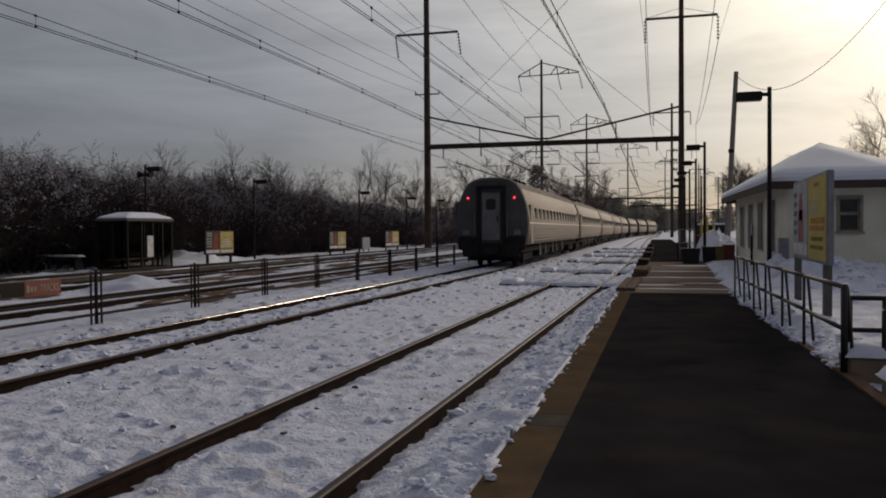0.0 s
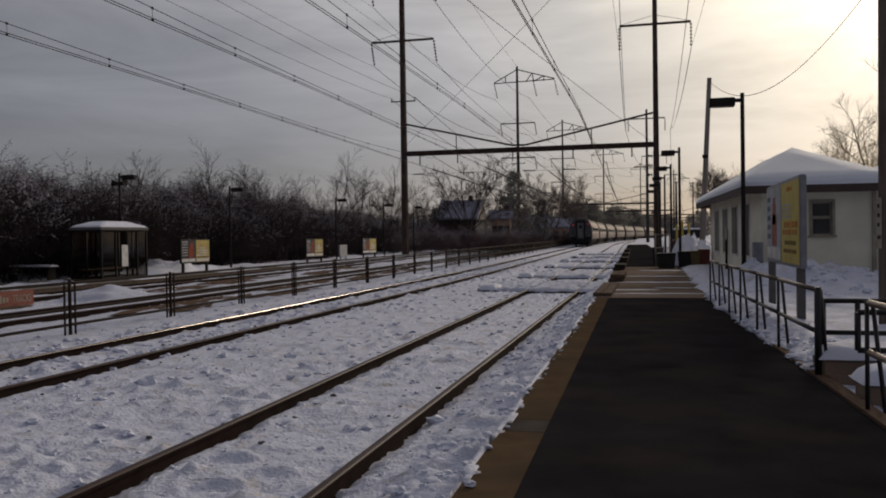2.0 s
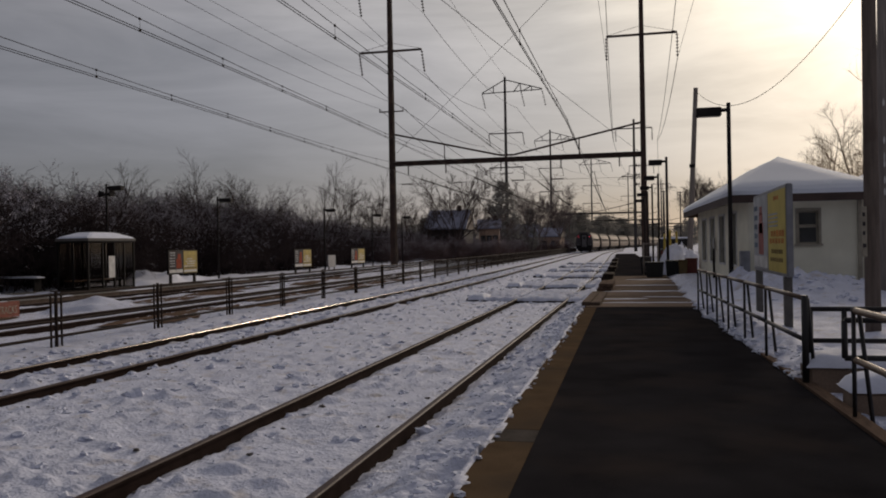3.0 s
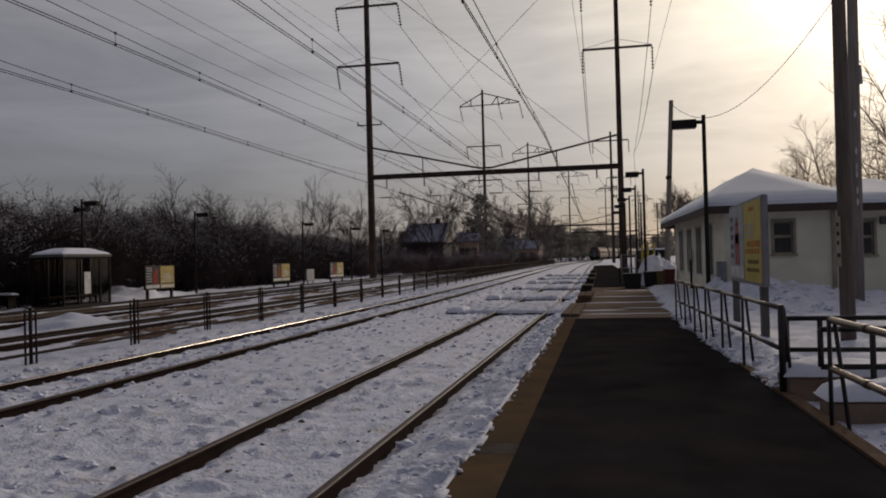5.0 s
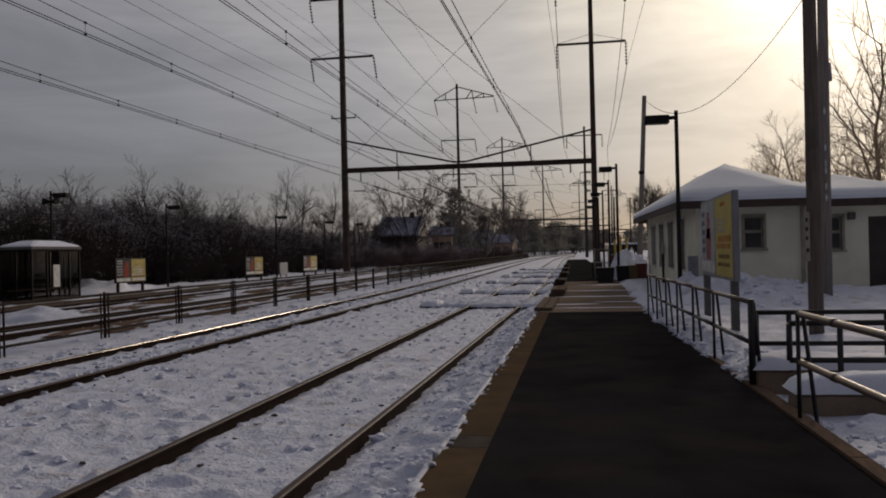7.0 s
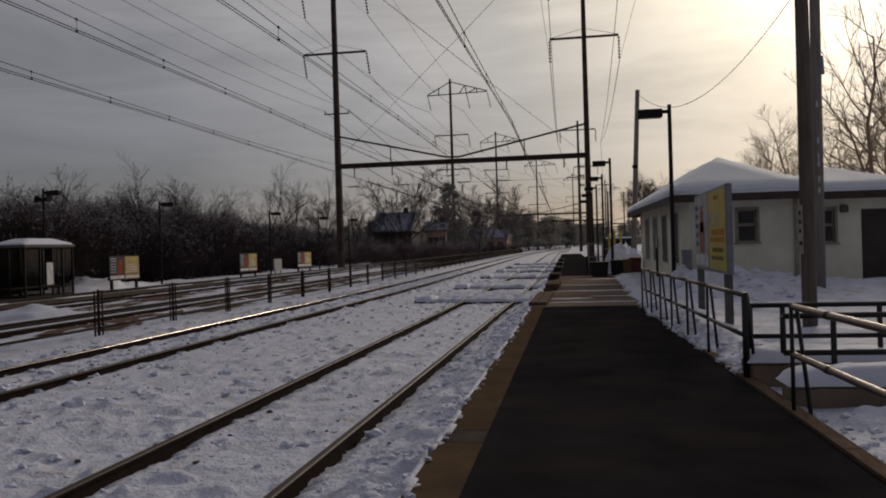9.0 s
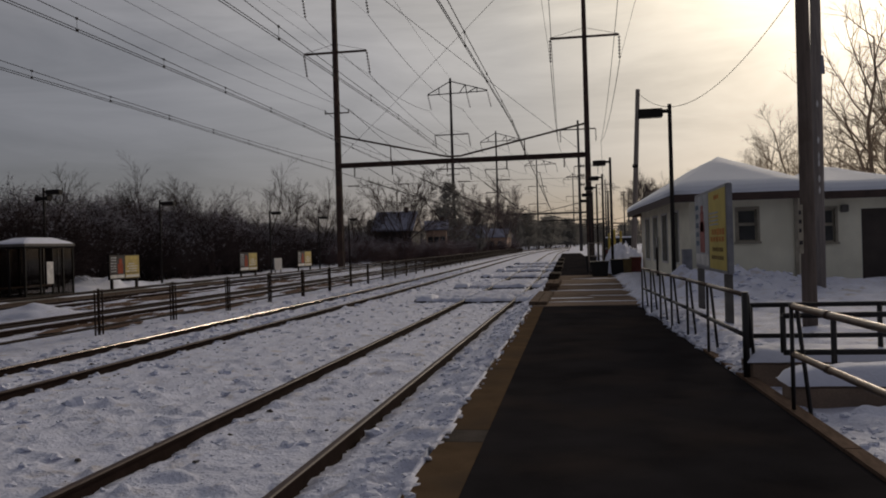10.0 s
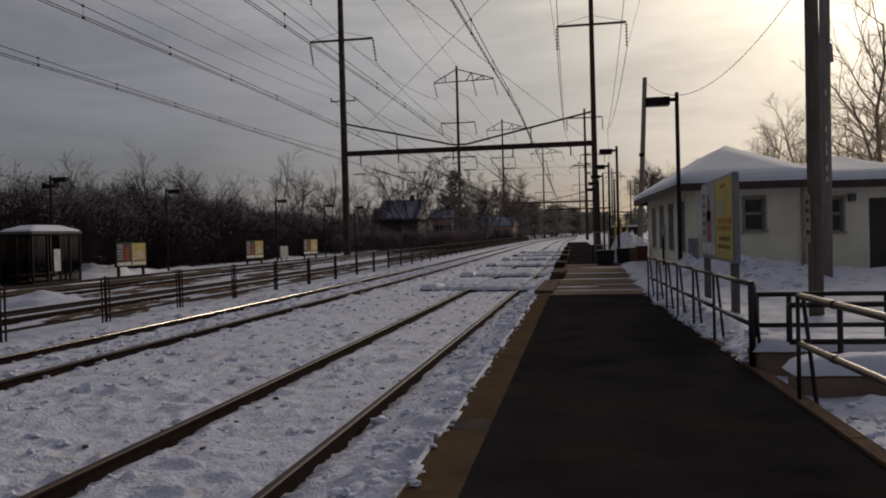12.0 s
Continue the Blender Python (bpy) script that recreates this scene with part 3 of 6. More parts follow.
railing = thing("railing", "black tubular railing with worn top rail at the platform back", "railing")
line = [(1.53, 8.76), (1.455, 10.75), (1.39, 12.3), (1.32, 13.8), (1.26, 15.1), (1.20, 16.4), (1.13, 17.8)]
for nm, z, m in (("top_rail", 1.02, RAILING_WORN), ("middle_rail", 0.62, RAILING)):
    for (a, b) in zip(line, line[1:]):
        bm = B()
        tube(bm, (*a, z), (*b, z), 0.024, n=10)
        part(nm, bm, m, railing)
for i, (x, y) in enumerate(line):
    leg_pair(railing, x, y, 0.12, 1.02, (1.0, -0.2) if i else (0.9, 0.0))
bm = B()
tube(bm, (1.53, 8.76, 0.12), (1.53, 8.76, 1.05), 0.034, n=10)
part("corner_post", bm, RAILING, railing)

railing2 = thing("railing", "black tubular railing running back from the platform", "railing")
for z in (0.90, 0.59):
    bm = B()
    tube(bm, (1.60, 9.0, z), (8.5, 9.0, z - 0.02), 0.024, n=10)
    part("rail_tube", bm, RAILING, railing2)
for x in (1.62, 1.93, 2.84, 4.1, 5.4, 6.7, 8.0):
    bm = B()
    tube(bm, (x, 9.0, 0.2), (x, 9.0, 0.90), 0.026)
    part("upright", bm, RAILING, railing2)

railing3 = thing("railing", "black rectangular tubular stair railing with snow below", "railing")
for z in (0.85, 0.51):
    bm = B()
    tube(bm, (1.78, 8.3, z), (7.0, 8.3, z), 0.026, n=10)
    part("rail_tube", bm, RAILING, railing3)
for x, z0 in ((1.78, 0.51), (2.22, 0.2), (3.3, 0.2), (4.4, 0.2), (5.5, 0.2), (6.9, 0.2)):
    bm = B()
    tube(bm, (x, 8.3, z0), (x, 8.3, 0.85), 0.027)
    part("upright", bm, RAILING, railing3)

railing4 = thing("railing", "tubular handrail with worn bare steel tubes", "railing")
for z in (1.03, 0.65):
    bm = B()
    tube(bm, (1.60, 7.1, z), (1.865, 1.2, z + 0.01), 0.026, n=12)
    part("handrail", bm, RAILING_WORN, railing4, "worn bare steel tube")
    bm = B()
    tube(bm, (1.635, 6.32, z), (1.6395, 6.22, z), 0.031, n=12)
    part("sleeve", bm, RAILING_WORN, railing4)
    bm = B()
    bmesh.ops.create_uvsphere(bm, u_segments=10, v_segments=6, radius=0.033, matrix=Matrix.Translation((1.60, 7.1, z)))
    part("end_cap", bm, RAILING, railing4)
leg_pair(railing4, 1.60, 7.1, 0.12, 1.03, (1.0, 0.0), gap=0.12)
leg_pair(railing4, 1.784, 3.0, 0.12, 1.03, (1.0, 0.0), gap=0.12)


def snow_cap(name, x0, x1, y0, y1, z, thick, parent=None, seed=0, m=None, cell=0.07, rag=0.0):
    """A rounded, uneven layer of snow on a flat top."""
    nx, ny = max(4, round((x1 - x0) / cell)), max(4, round((y1 - y0) / cell))
    nx, ny = min(nx, 120), min(ny, 120)
    bm = B()
    grid = []
    for j in range(ny + 1):
        row = []
        for i in range(nx + 1):
            u, v = i / nx, j / ny
            x, y = x0 + (x1 - x0) * u, y0 + (y1 - y0) * v
            long, wide = 2 * (x1 - x0), 2 * (y1 - y0)
            su, sv = abs(2 * u - 1) ** max(5.0, long / thick * 0.5), abs(2 * v - 1) ** max(5.0, wide / thick * 0.5)
            h = thick * math.sqrt(max(0.0, (1 - su) * (1 - sv))) * (0.92 + 0.26 * hill(x, y, 1.6, seed) + 0.16 * hill(x, y, 5, seed + 1))
            rx, ry = rag * (abs(2 * u - 1) ** 4), rag * (abs(2 * v - 1) ** 4)
            h *= 1 + min(1.0, rag * 9) * (0.5 * hill(x, y, 7, seed + 2) + 0.35 * hill(x, y, 13, seed + 4))
            row.append(bm.verts.new((x + 0.015 * hill(x, y, 4, 3) + rx * 2 * hill(seed, y, 3.1, 6), y + ry * (2.2 * hill(x, seed, 2.7, 7) + 1.2 * hill(x, seed, 8.0, 8)), z + h)))
        grid.append(row)
    for a, b in zip(grid, grid[1:]):
        for i in range(nx):
            bm.faces.new((a[i], a[i + 1], b[i + 1], b[i])).smooth = True
    ob = part(name, bm, m or SNOW, parent)
    return ob


for lab, y0, y1, x0, z1, th in (("far", 8.72, 9.25, 1.56, 0.36, 0.13), ("near", 7.62, 8.05, 1.70, 0.31, 0.15)):
    w = thing("retaining_wall", "low old concrete stair wall under a thick snow cap", "wall", "stair walls")
    bm = B()
    box(bm, x0, 9.0, y0, y1, -0.2, z1)
    part("wall_body", bm, CONCRETE, w, bevel=0.02)
    s = snow_cap("snow_layer", x0 - 0.03, 9.0, y0 - 0.03, y1 + 0.05, z1 + 0.002, th, None, seed=3, cell=0.05, rag=0.015)
    tagged(s, "thick rounded snow lying on the concrete wall", "snow")


# ---------------------------------------------------------------- timber crossings over the first track
def timber_crossing(y, seed):
    t = thing("timber_crossing", "snow-covered timber crossing panels between the rails", "crossing", "crossings over the track")
    off = line_x(y)
    for a, b, y0, long, top, thick in ((-3.50, -2.17, y, 2.9, -0.04, 0.11), (-4.98, -3.66, y + 0.35, 2.7, -0.07, 0.12), (-1.99, -1.30, y - 0.4, 2.6, -0.03, 0.11)):
        for k in range(4):
            bm = B()
            w = (b - a) / 4
            box(bm, a + off + w * k + 0.008, a + off + w * (k + 1) - 0.008, y0, y0 + long, -0.18, top - 0.01 * ((k + seed) % 2))
            part("timber", bm, DARK_TIMBER, t, bevel=0.01)
        s = snow_cap("snow_layer", a + off - 0.04, b + off + 0.02, y0 + 0.03, y0 + long + 1.2, top - 0.008, thick, None, seed, TRACK_SNOW, 0.075, 0.11)
        tagged(s, "rounded snow lying on a timber crossing", "snow")
    bm = B()
    prism(bm, [(-5.16 + off, -0.18), (-4.55 + off, -0.18), (-4.62 + off, 0.05), (-5.02 + off, 0.05)], y + 0.14, y + 0.36)
    part("end_block", bm, DARK_TIMBER, t, bevel=0.015)
    s = snow_cap("snow_layer", -5.04 + off, -4.46 + off, y + 0.10, y + 1.3, -0.01, 0.15, None, seed + 3, cell=0.06, rag=0.06)
    tagged(s, "rounded hump of snow at the end of a timber crossing", "snow")


for k, y in enumerate((24.7, 32.5, 42.3, 51.8, 60.6, 70.0)):
    timber_crossing(y, k + 20)


# ---------------------------------------------------------------- poles, sign board and lamps of the near platform
pole = thing("utility_pole", "brown wooden utility pole with a metal number strip", "pole", at=(2.92, 12.0, 0))
bm = B()
tube(bm, (0, 0, 0), (0.02, 0, 10.5), 0.098, 0.072, n=14)
part("shaft", bm, WOOD_POLE, pole)
bm = B()
box(bm, -0.135, -0.075, -0.095, -0.07, 1.35, 2.0)
part("tag_plate", bm, TRIM_PAINT, pole, "pale painted metal plate", bevel=0.004)
for z, w in ((1.90, 0.035), (1.78, 0.04), (1.66, 0.035), (1.50, 0.05)):
    bm = B()
    box(bm, -0.128, -0.128 + w * 0.8, -0.100, -0.096, z - 0.03, z + 0.02)
    part("mark", bm, POSTER_DARK, pole)

pole2 = thing("utility_pole", "weathered grey pole with white scuffs beside the building", "pole", at=(5.09, 20.0, 0))
bm = B()
tube(bm, (0, 0, 0.1), (0.11, 0, 11.0), 0.13, 0.10, n=14)
part("shaft", bm, GREY_POLE, pole2)
bm = B()
tube(bm, (0.14, -0.02, 5.15), (0.14, -0.02, 5.55), 0.09, 0.07, n=10)
part("cable_box", bm, BOARD_FRAME, pole2)
for z in (2.5, 2.75, 3.1, 3.25, 3.6, 4.4):
    bm = B()
    prism(bm, [(0.01, z), (0.035, z + 0.02), (0.045, z + 0.10), (0.02, z + 0.17), (0.0, z + 0.09)], -0.136, -0.122)
    part("paint_scuff", bm, WHITE_PAINT, pole2)

pole3 = thing("wooden_pole", "slim leaning grey wooden pole by the building", "pole", at=(2.5, 44, 0))
bm = B()
tube(bm, (-0.15, 0, 0), (0.32, 0, 9.2), 0.15, 0.11, n=10)
part("shaft", bm, GREY_POLE, pole3)
bm = B()
tube(bm, (-0.05, -0.1, 5.35), (0.22, -0.1, 5.35), 0.09, n=8)
part("bracket", bm, DARK_STEEL, pole3)


def bars(parent, x, along, ys, zs, material, size, proud, blocks=1):
    """Rows of printed marks on a poster that faces along -x or +x; blocks breaks a row up like lettering."""
    rnd = random.Random(len(ys) * 7 + blocks)
    for y, z, w in zip(ys, zs, size):
        bm = B()
        a, b = sorted((x, x + along * proud))
        step = w[0] / blocks
        for k in range(blocks):
            c = y - w[0] / 2 + step * (k + 0.5)
            half = step * (0.5 if blocks == 1 else rnd.uniform(0.30, 0.42))
            up = w[1] / 2 * (1.0 if blocks == 1 else rnd.uniform(0.8, 1.0))
            box(bm, a, b, c - half, c + half, z - up, z + up)
        ob = part("print_bar", bm, material, parent)
        if blocks > 1:
            tagged(ob, kind="stuff")


def poster_board(at, side, z0, z1, long, label, style):
    """A board with two posters side by side, its face towards side (+1: +x, -1: -x)."""
    t = thing("poster_board", label, "poster board", "poster boards", at)
    bm = B()
    box(bm, -0.045, 0.045, 0, long, z0, z1)
    part("frame", bm, BOARD_FRAME if style == 1 else DARK_STEEL, t, bevel=0.012)
    f = side * 0.046
    half = long / 2
    sheets = ((0.05, half - 0.03), (half + 0.03, long - 0.05))
    for k, (a, b) in enumerate(sheets):
        bm = B()
        box(bm, *sorted((f, f + side * 0.006)), a, b, z0 + 0.05, z1 - 0.05)
        sh = part("poster", bm, (POSTER_YELLOW, POSTER_GREY)[k] if style == 1 else (POSTER_TEAL, POSTER_OCHRE)[k], t)
        mid, w, h = (a + b) / 2, b - a, z1 - z0
        yellow = (k == 0) == (style != 2)
        g = f + side * 0.006
        if yellow and style == 1:
            bars(t, g, side, [mid + 0.18 * w] * 4, [z0 + q * h for q in (0.70, 0.655, 0.61, 0.565)], POSTER_GREY, [(w * 0.55, h * 0.022)] * 4, 0.004, 7)
            bars(t, g, side, [mid - 0.05 * w, mid], [z0 + q * h for q in (0.475, 0.39)], POSTER_ORANGE, [(w * 0.78, h * 0.075), (w * 0.85, h * 0.065)], 0.004, 5)
            bars(t, g, side, [mid - 0.02 * w, mid], [z0 + q * h for q in (0.27, 0.175)], POSTER_BROWN, [(w * 0.66, h * 0.05), (w * 0.74, h * 0.05)], 0.004, 6)
            bars(t, g, side, [mid], [z0 + 0.88 * h], POSTER_ORANGE, [(w * 0.3, h * 0.05)], 0.004, 3)
        elif yellow:
            bars(t, g, side, [mid], [z0 + 0.12 * h], WHITE_PAINT, [(w * 0.96, h * 0.10)], 0.004)
            bars(t, g, side, [mid - w * 0.1, mid + w * 0.05, mid, mid - 0.05 * w], [z0 + q * h for q in (0.32, 0.42, 0.52, 0.62)], WHITE_PAINT, [(w * 0.8, h * 0.05), (w * 0.6, h * 0.06), (w * 0.75, h * 0.05), (w * 0.4, h * 0.05)], 0.004, 7)
            bars(t, g, side, [mid], [z0 + 0.24 * h], POSTER_DARK, [(w * 0.9, h * 0.05)], 0.004, 5)
            bars(t, g, side, [mid + w * 0.1], [z0 + 0.85 * h], POSTER_YELLOW, [(w * 0.6, h * 0.12)], 0.004, 2)
        elif style == 1:
            bars(t, g, side, [mid - w * 0.05] * 3, [z0 + q * h for q in (0.42, 0.62, 0.78)], POSTER_PINK, [(w * 0.34, h * 0.40), (w * 0.24, h * 0.26), (w * 0.16, h * 0.10)], 0.004)
            bars(t, g, side, [mid + w * 0.33] * 5, [z0 + q * h for q in (0.82, 0.70, 0.58, 0.46, 0.34)], POSTER_BLUE, [(w * 0.24, h * 0.07)] * 5, 0.004, 3)
            bars(t, g, side, [mid], [z0 + 0.13 * h], WHITE_PAINT, [(w * 0.95, h * 0.14)], 0.004)
        else:
            bars(t, g, side, [mid + w * 0.20, mid + w * 0.22], [z0 + q * h for q in (0.44, 0.74)], POSTER_RED, [(w * 0.36, h * 0.40), (w * 0.22, h * 0.2)], 0.004)
            bars(t, g, side, [mid - w * 0.26] * 6, [z0 + q * h for q in (0.88, 0.78, 0.66, 0.55, 0.45, 0.34)], POSTER_GREY, [(w * 0.38, h * 0.055)] * 6, 0.004, 4)
            bars(t, g, side, [mid], [z0 + 0.13 * h], WHITE_PAINT, [(w * 0.95, h * 0.13)], 0.004)
    for y in (0.25, long - 0.25):
        bm = B()
        box(bm, -0.055, 0.055, y - 0.055, y + 0.055, 0.0, z0)
        part("post", bm, GREY_PATCH if style == 1 else DARK_STEEL, t)
    return t


poster_board((2.05, 12.75, 0.0), -1, 1.06, 2.38, 3.5, "poster board with yellow and pale posters standing in snow", 1)


def platform_lamp(x, y, h, reach, label, ground=0.1, horns=False, m=None):
    t = thing("platform_lamp", label, "lamp post", "platform lamps", (x, y, ground))
    h -= ground
    bm = B()
    tube(bm, (0, 0, 0), (0, 0, h), 0.060, 0.052, n=10)
    part("post", bm, m or DARK_STEEL, t)
    bm = B()
    s = 1 if reach > 0 else -1
    tube(bm, (0, 0, h - 0.18), (s * 0.22, 0, h - 0.18), 0.05)
    part("arm", bm, m or DARK_STEEL, t)
    bm = B()
    a, b = sorted((s * 0.18, reach))
    box(bm, a, b, -0.15, 0.15, h - 0.33, h - 0.11)
    part("lamp_head", bm, m or DARK_STEEL, t, bevel=0.02)
    bm = B()
    box(bm, a + 0.05, b - 0.05, -0.11, 0.11, h - 0.337, h - 0.332)
    part("lens", bm, TRIM_PAINT, t)
    if horns:
        for d in (-1, 1):
            bm = B()
            tube(bm, (d * 0.03, 0, h - 0.5), (d * 0.33, -0.05, h - 0.46), 0.05, 0.17, n=12)
            part("loudspeaker_horn", bm, DARK_STEEL, t)
    return t


DARK_LAMP = "dark steel platform lamp post with a flat boxy head"
platform_lamp(2.26, 22.9, 5.12, -0.80, "tall dark steel platform lamp post by the building", 0.2)
for x, y in ((1.12, 36.5), (0.96, 45.1), (0.77, 53.2), (0.57, 60.4), (0.40, 69.0)):
    platform_lamp(x, y, 5.12, -0.72, DARK_LAMP, 0.15)
for x, y, h, horns in ((-24.2, 35.3, 4.80, True), (-22.5, 42.8, 4.55, False), (-22.5, 59.0, 4.60, False), (-22.5, 70.5, 4.6, False), (-22.5, 80.0, 4.7, False)):
    platform_lamp(x, y, h, 0.85, "dark steel platform lamp post" + (" with two loudspeaker horns" if horns else " with a flat head against the thicket"), -0.02, horns)


# ---------------------------------------------------------------- station building
def wall_x(bm, x, y0, y1, z0, z1, thick, holes):
    """A wall in the plane of x with openings (y0, y1, z0, z1)."""
    cut_panel(bm, lambda u, v, w: (x + w, u, v), y0, y1, z0, z1, thick, holes)


def wall_y(bm, y, x0, x1, z0, z1, thick, holes):
    cut_panel(bm, lambda u, v, w: (u, y + w, v), x0, x1, z0, z1, thick, holes)


def cut_panel(bm, place, u0, u1, v0, v1, thick, holes):
    us = sorted({u0, u1, *[h[0] for h in holes], *[h[1] for h in holes]})
    vs = sorted({v0, v1, *[h[2] for h in holes], *[h[3] for h in holes]})
    for a, b in zip(us, us[1:]):
        for c, d in zip(vs, vs[1:]):
            m, q = (a + b) / 2, (c + d) / 2
            if any(h[0] < m < h[1] and h[2] < q < h[3] for h in holes):
                continue
            p = [place(u, v, w) for w in (0, thick) for u, v in ((a, c), (b, c), (b, d), (a, d))]
            vv = [bm.verts.new(k) for k in p]
            for f in ((0, 1, 2, 3), (7, 6, 5, 4), (0, 4, 5, 1), (1, 5, 6, 2), (2, 6, 7, 3), (3, 7, 4, 0)):
                bm.faces.new([vv[i] for i in f])
    bmesh.ops.remove_doubles(bm, verts=bm.verts, dist=1e-5)


def hip_roof(parent, x0, x1, y0, y1, z, ridge, rise, snow=0.17, material=FASCIA):
    """ridge: two points (x, y); a thin deck, a fascia board and the snow on top."""
    (ax, ay), (bx, by) = ridge
    bm = B()
    e = [(x0, y0), (x1, y0), (x1, y1), (x0, y1)]
    ends = [(ax, ay, z + rise), (bx, by, z + rise)]
    along_y = abs(by - ay) > abs(bx - ax)
    v = [bm.verts.new((x, y, z)) for x, y in e]
    r = [bm.verts.new(p) for p in ends]
    quads = ((v[0], v[1], r[0]), (v[1], v[2], r[1], r[0]), (v[2], v[3], r[1]), (v[3], v[0], r[0], r[1])) if along_y else \
            ((v[3], v[0], r[0]), (v[0], v[1], r[1], r[0]), (v[1], v[2], r[1]), (v[2], v[3], r[0], r[1]))
    for q in quads:
        bm.faces.new(q)
    bm.faces.new(v[::-1])
    part("roof_deck", bm, material, parent)
    bm = B()
    for (p, q) in zip(e, e[1:] + e[:1]):
        a, b = Vector((*p, 0)), Vector((*q, 0))
        d = (b - a).normalized()
        o = Vector((d.y, -d.x, 0)) * 0.03
        i = [bm.verts.new(c) for c in ((*(a + o)[:2], z - 0.20), (*(b + o)[:2], z - 0.20), (*(b + o)[:2], z + 0.0), (*(a + o)[:2], z + 0.0))]
        bm.faces.new(i)
        j = [bm.verts.new(c) for c in ((*a[:2], z - 0.20), (*b[:2], z - 0.20), (*b[:2], z + 0.0), (*a[:2], z + 0.0))]
        bm.faces.new(j[::-1])
        bm.faces.new((i[1], i[0], j[0], j[1]))
    part("fascia", bm, material, parent)
    # snow: the same faces, thicker, with a rounded rim
    bm = B()
    k = 0.10
    o = [(x0 - 0.05, y0 - 0.05), (x1 + 0.05, y0 - 0.05), (x1 + 0.05, y1 + 0.05), (x0 - 0.05, y1 + 0.05)]
    low = [bm.verts.new((x, y, z + 0.004)) for x, y in o]
    lip = [bm.verts.new((x, y, z + snow * 0.6)) for x, y in o]
    inn = [bm.verts.new((x + (k if x < (x0 + x1) / 2 else -k), y + (k if y < (y0 + y1) / 2 else -k), z + snow + 0.05)) for x, y in o]
    top = [bm.verts.new((p[0], p[1], p[2] + snow)) for p in ends]
    for a, b in ((low, lip), (lip, inn)):
        for i in range(4):
            bm.faces.new((a[i], a[(i + 1) % 4], b[(i + 1) % 4], b[i]))
    quads = ((inn[0], inn[1], top[0]), (inn[1], inn[2], top[1], top[0]), (inn[2], inn[3], top[1]), (inn[3], inn[0], top[0], top[1])) if along_y else \
            ((inn[3], inn[0], top[0]), (inn[0], inn[1], top[1], top[0]), (inn[1], inn[2], top[1]), (inn[2], inn[3], top[0], top[1]))
    for q in quads:
        bm.faces.new(q)
    bmesh.ops.subdivide_edges(bm, edges=bm.edges[:], cuts=5, use_grid_fill=True)
    bmesh.ops.triangulate(bm, faces=[f for f in bm.faces if len(f.verts) > 4])
    for f in bm.faces:
        f.smooth = True
    for vv in bm.verts:
        if vv.co.z > z + snow * 0.5:
            vv.co.z += 0.035 * hill(vv.co.x, vv.co.y, 0.9, 5)
        vv.co.x += 0.02 * hill(vv.co.y, vv.co.z, 2.0, 6)
    for f in bm.faces:
        f.smooth = True
    part("roof_snow", bm, ROOF_SNOW, parent, "smooth bluish snow on the roof")


def sash_window(parent, x0, x1, z0, z1, y):
    """A double-hung window in a wall facing -y."""
    bm = B()
    for a, b, c, d in ((x0 - 0.07, x0, z0 - 0.07, z1 + 0.07), (x1, x1 + 0.07, z0 - 0.07, z1 + 0.07), (x0, x1, z1, z1 + 0.07)):
        box(bm, a, b, y - 0.03, y + 0.10, c, d)
    win = part("window", bm, TRIM_PAINT, parent)
    bm = B()
    box(bm, x0 - 0.1, x1 + 0.1, y - 0.07, y + 0.10, z0 - 0.13, z0 - 0.072)
    part("sill", bm, TRIM_PAINT, win)
    zm = (z0 + z1) / 2
    for a, b, off in ((z0 - 0.07, zm, 0.05), (zm, z1, 0.08)):
        bm = B()
        for p, q, r, s in ((x0, x0 + 0.04, a, b), (x1 - 0.04, x1, a, b), (x0 + 0.04, x1 - 0.04, a, a + 0.04), (x0 + 0.04, x1 - 0.04, b - 0.04, b)):
            box(bm, p, q, y + off, y + off + 0.03, r, s)
        part("sash", bm, TRIM_PAINT, win)
        bm = B()
        box(bm, x0 + 0.04, x1 - 0.04, y + off + 0.01, y + off + 0.018, a + 0.04, b - 0.04)
        part("pane", bm, WINDOW_DARK, win)


house = thing("station_building", "single-storey cream stucco station building with snowy hip roof", "building")
house.matrix_basis = pose(2.39, 23.45, 0, 0, 0, 2.5) @ pose(-2.39, -23.45, 0)
bm = B()
wall_y(bm, 24.0, 2.85, 5.62, 0.0, 2.75, 0.25, [(4.1, 4.6, 1.48, 2.35)])
part("front_wall", bm, STUCCO, house)
side_holes = [(26.0 + 2.4 * k, 27.2 + 2.4 * k, 0.9, 2.4) for k in range(4)]
bm = B()
wall_x(bm, 2.85, 24.25, 35.9, 0.0, 2.75, 0.25, side_holes)
part("track_wall", bm, STUCCO, house)
bm = B()
wall_y(bm, 35.65, 3.1, 5.6, 0.0, 2.75, 0.25, [])
part("rear_wall", bm, STUCCO, house)
for y0, y1, z0, z1 in side_holes:
    bm = B()
    box(bm, 2.93, 2.95, y0, y1, z0, z1)
    part("side_pane", bm, WINDOW_DARK, house)
    bm = B()
    for a, b, c, d in ((y0 - 0.06, y0, z0 - 0.06, z1 + 0.06), (y1, y1 + 0.06, z0 - 0.06, z1 + 0.06), (y0, y1, z1, z1 + 0.06), (y0, y1, z0 - 0.06, z0)):
        box(bm, 2.82, 2.92, a, b, c, d)
    part("side_window_frame", bm, WHITE_PAINT, house)
sash_window(house, 4.1, 4.6, 1.55, 2.35, 24.0)
hip_roof(house, 2.35, 6.05, 23.45, 36.4, 2.78, ((4.2, 27.0), (4.2, 32.6)), 1.12)
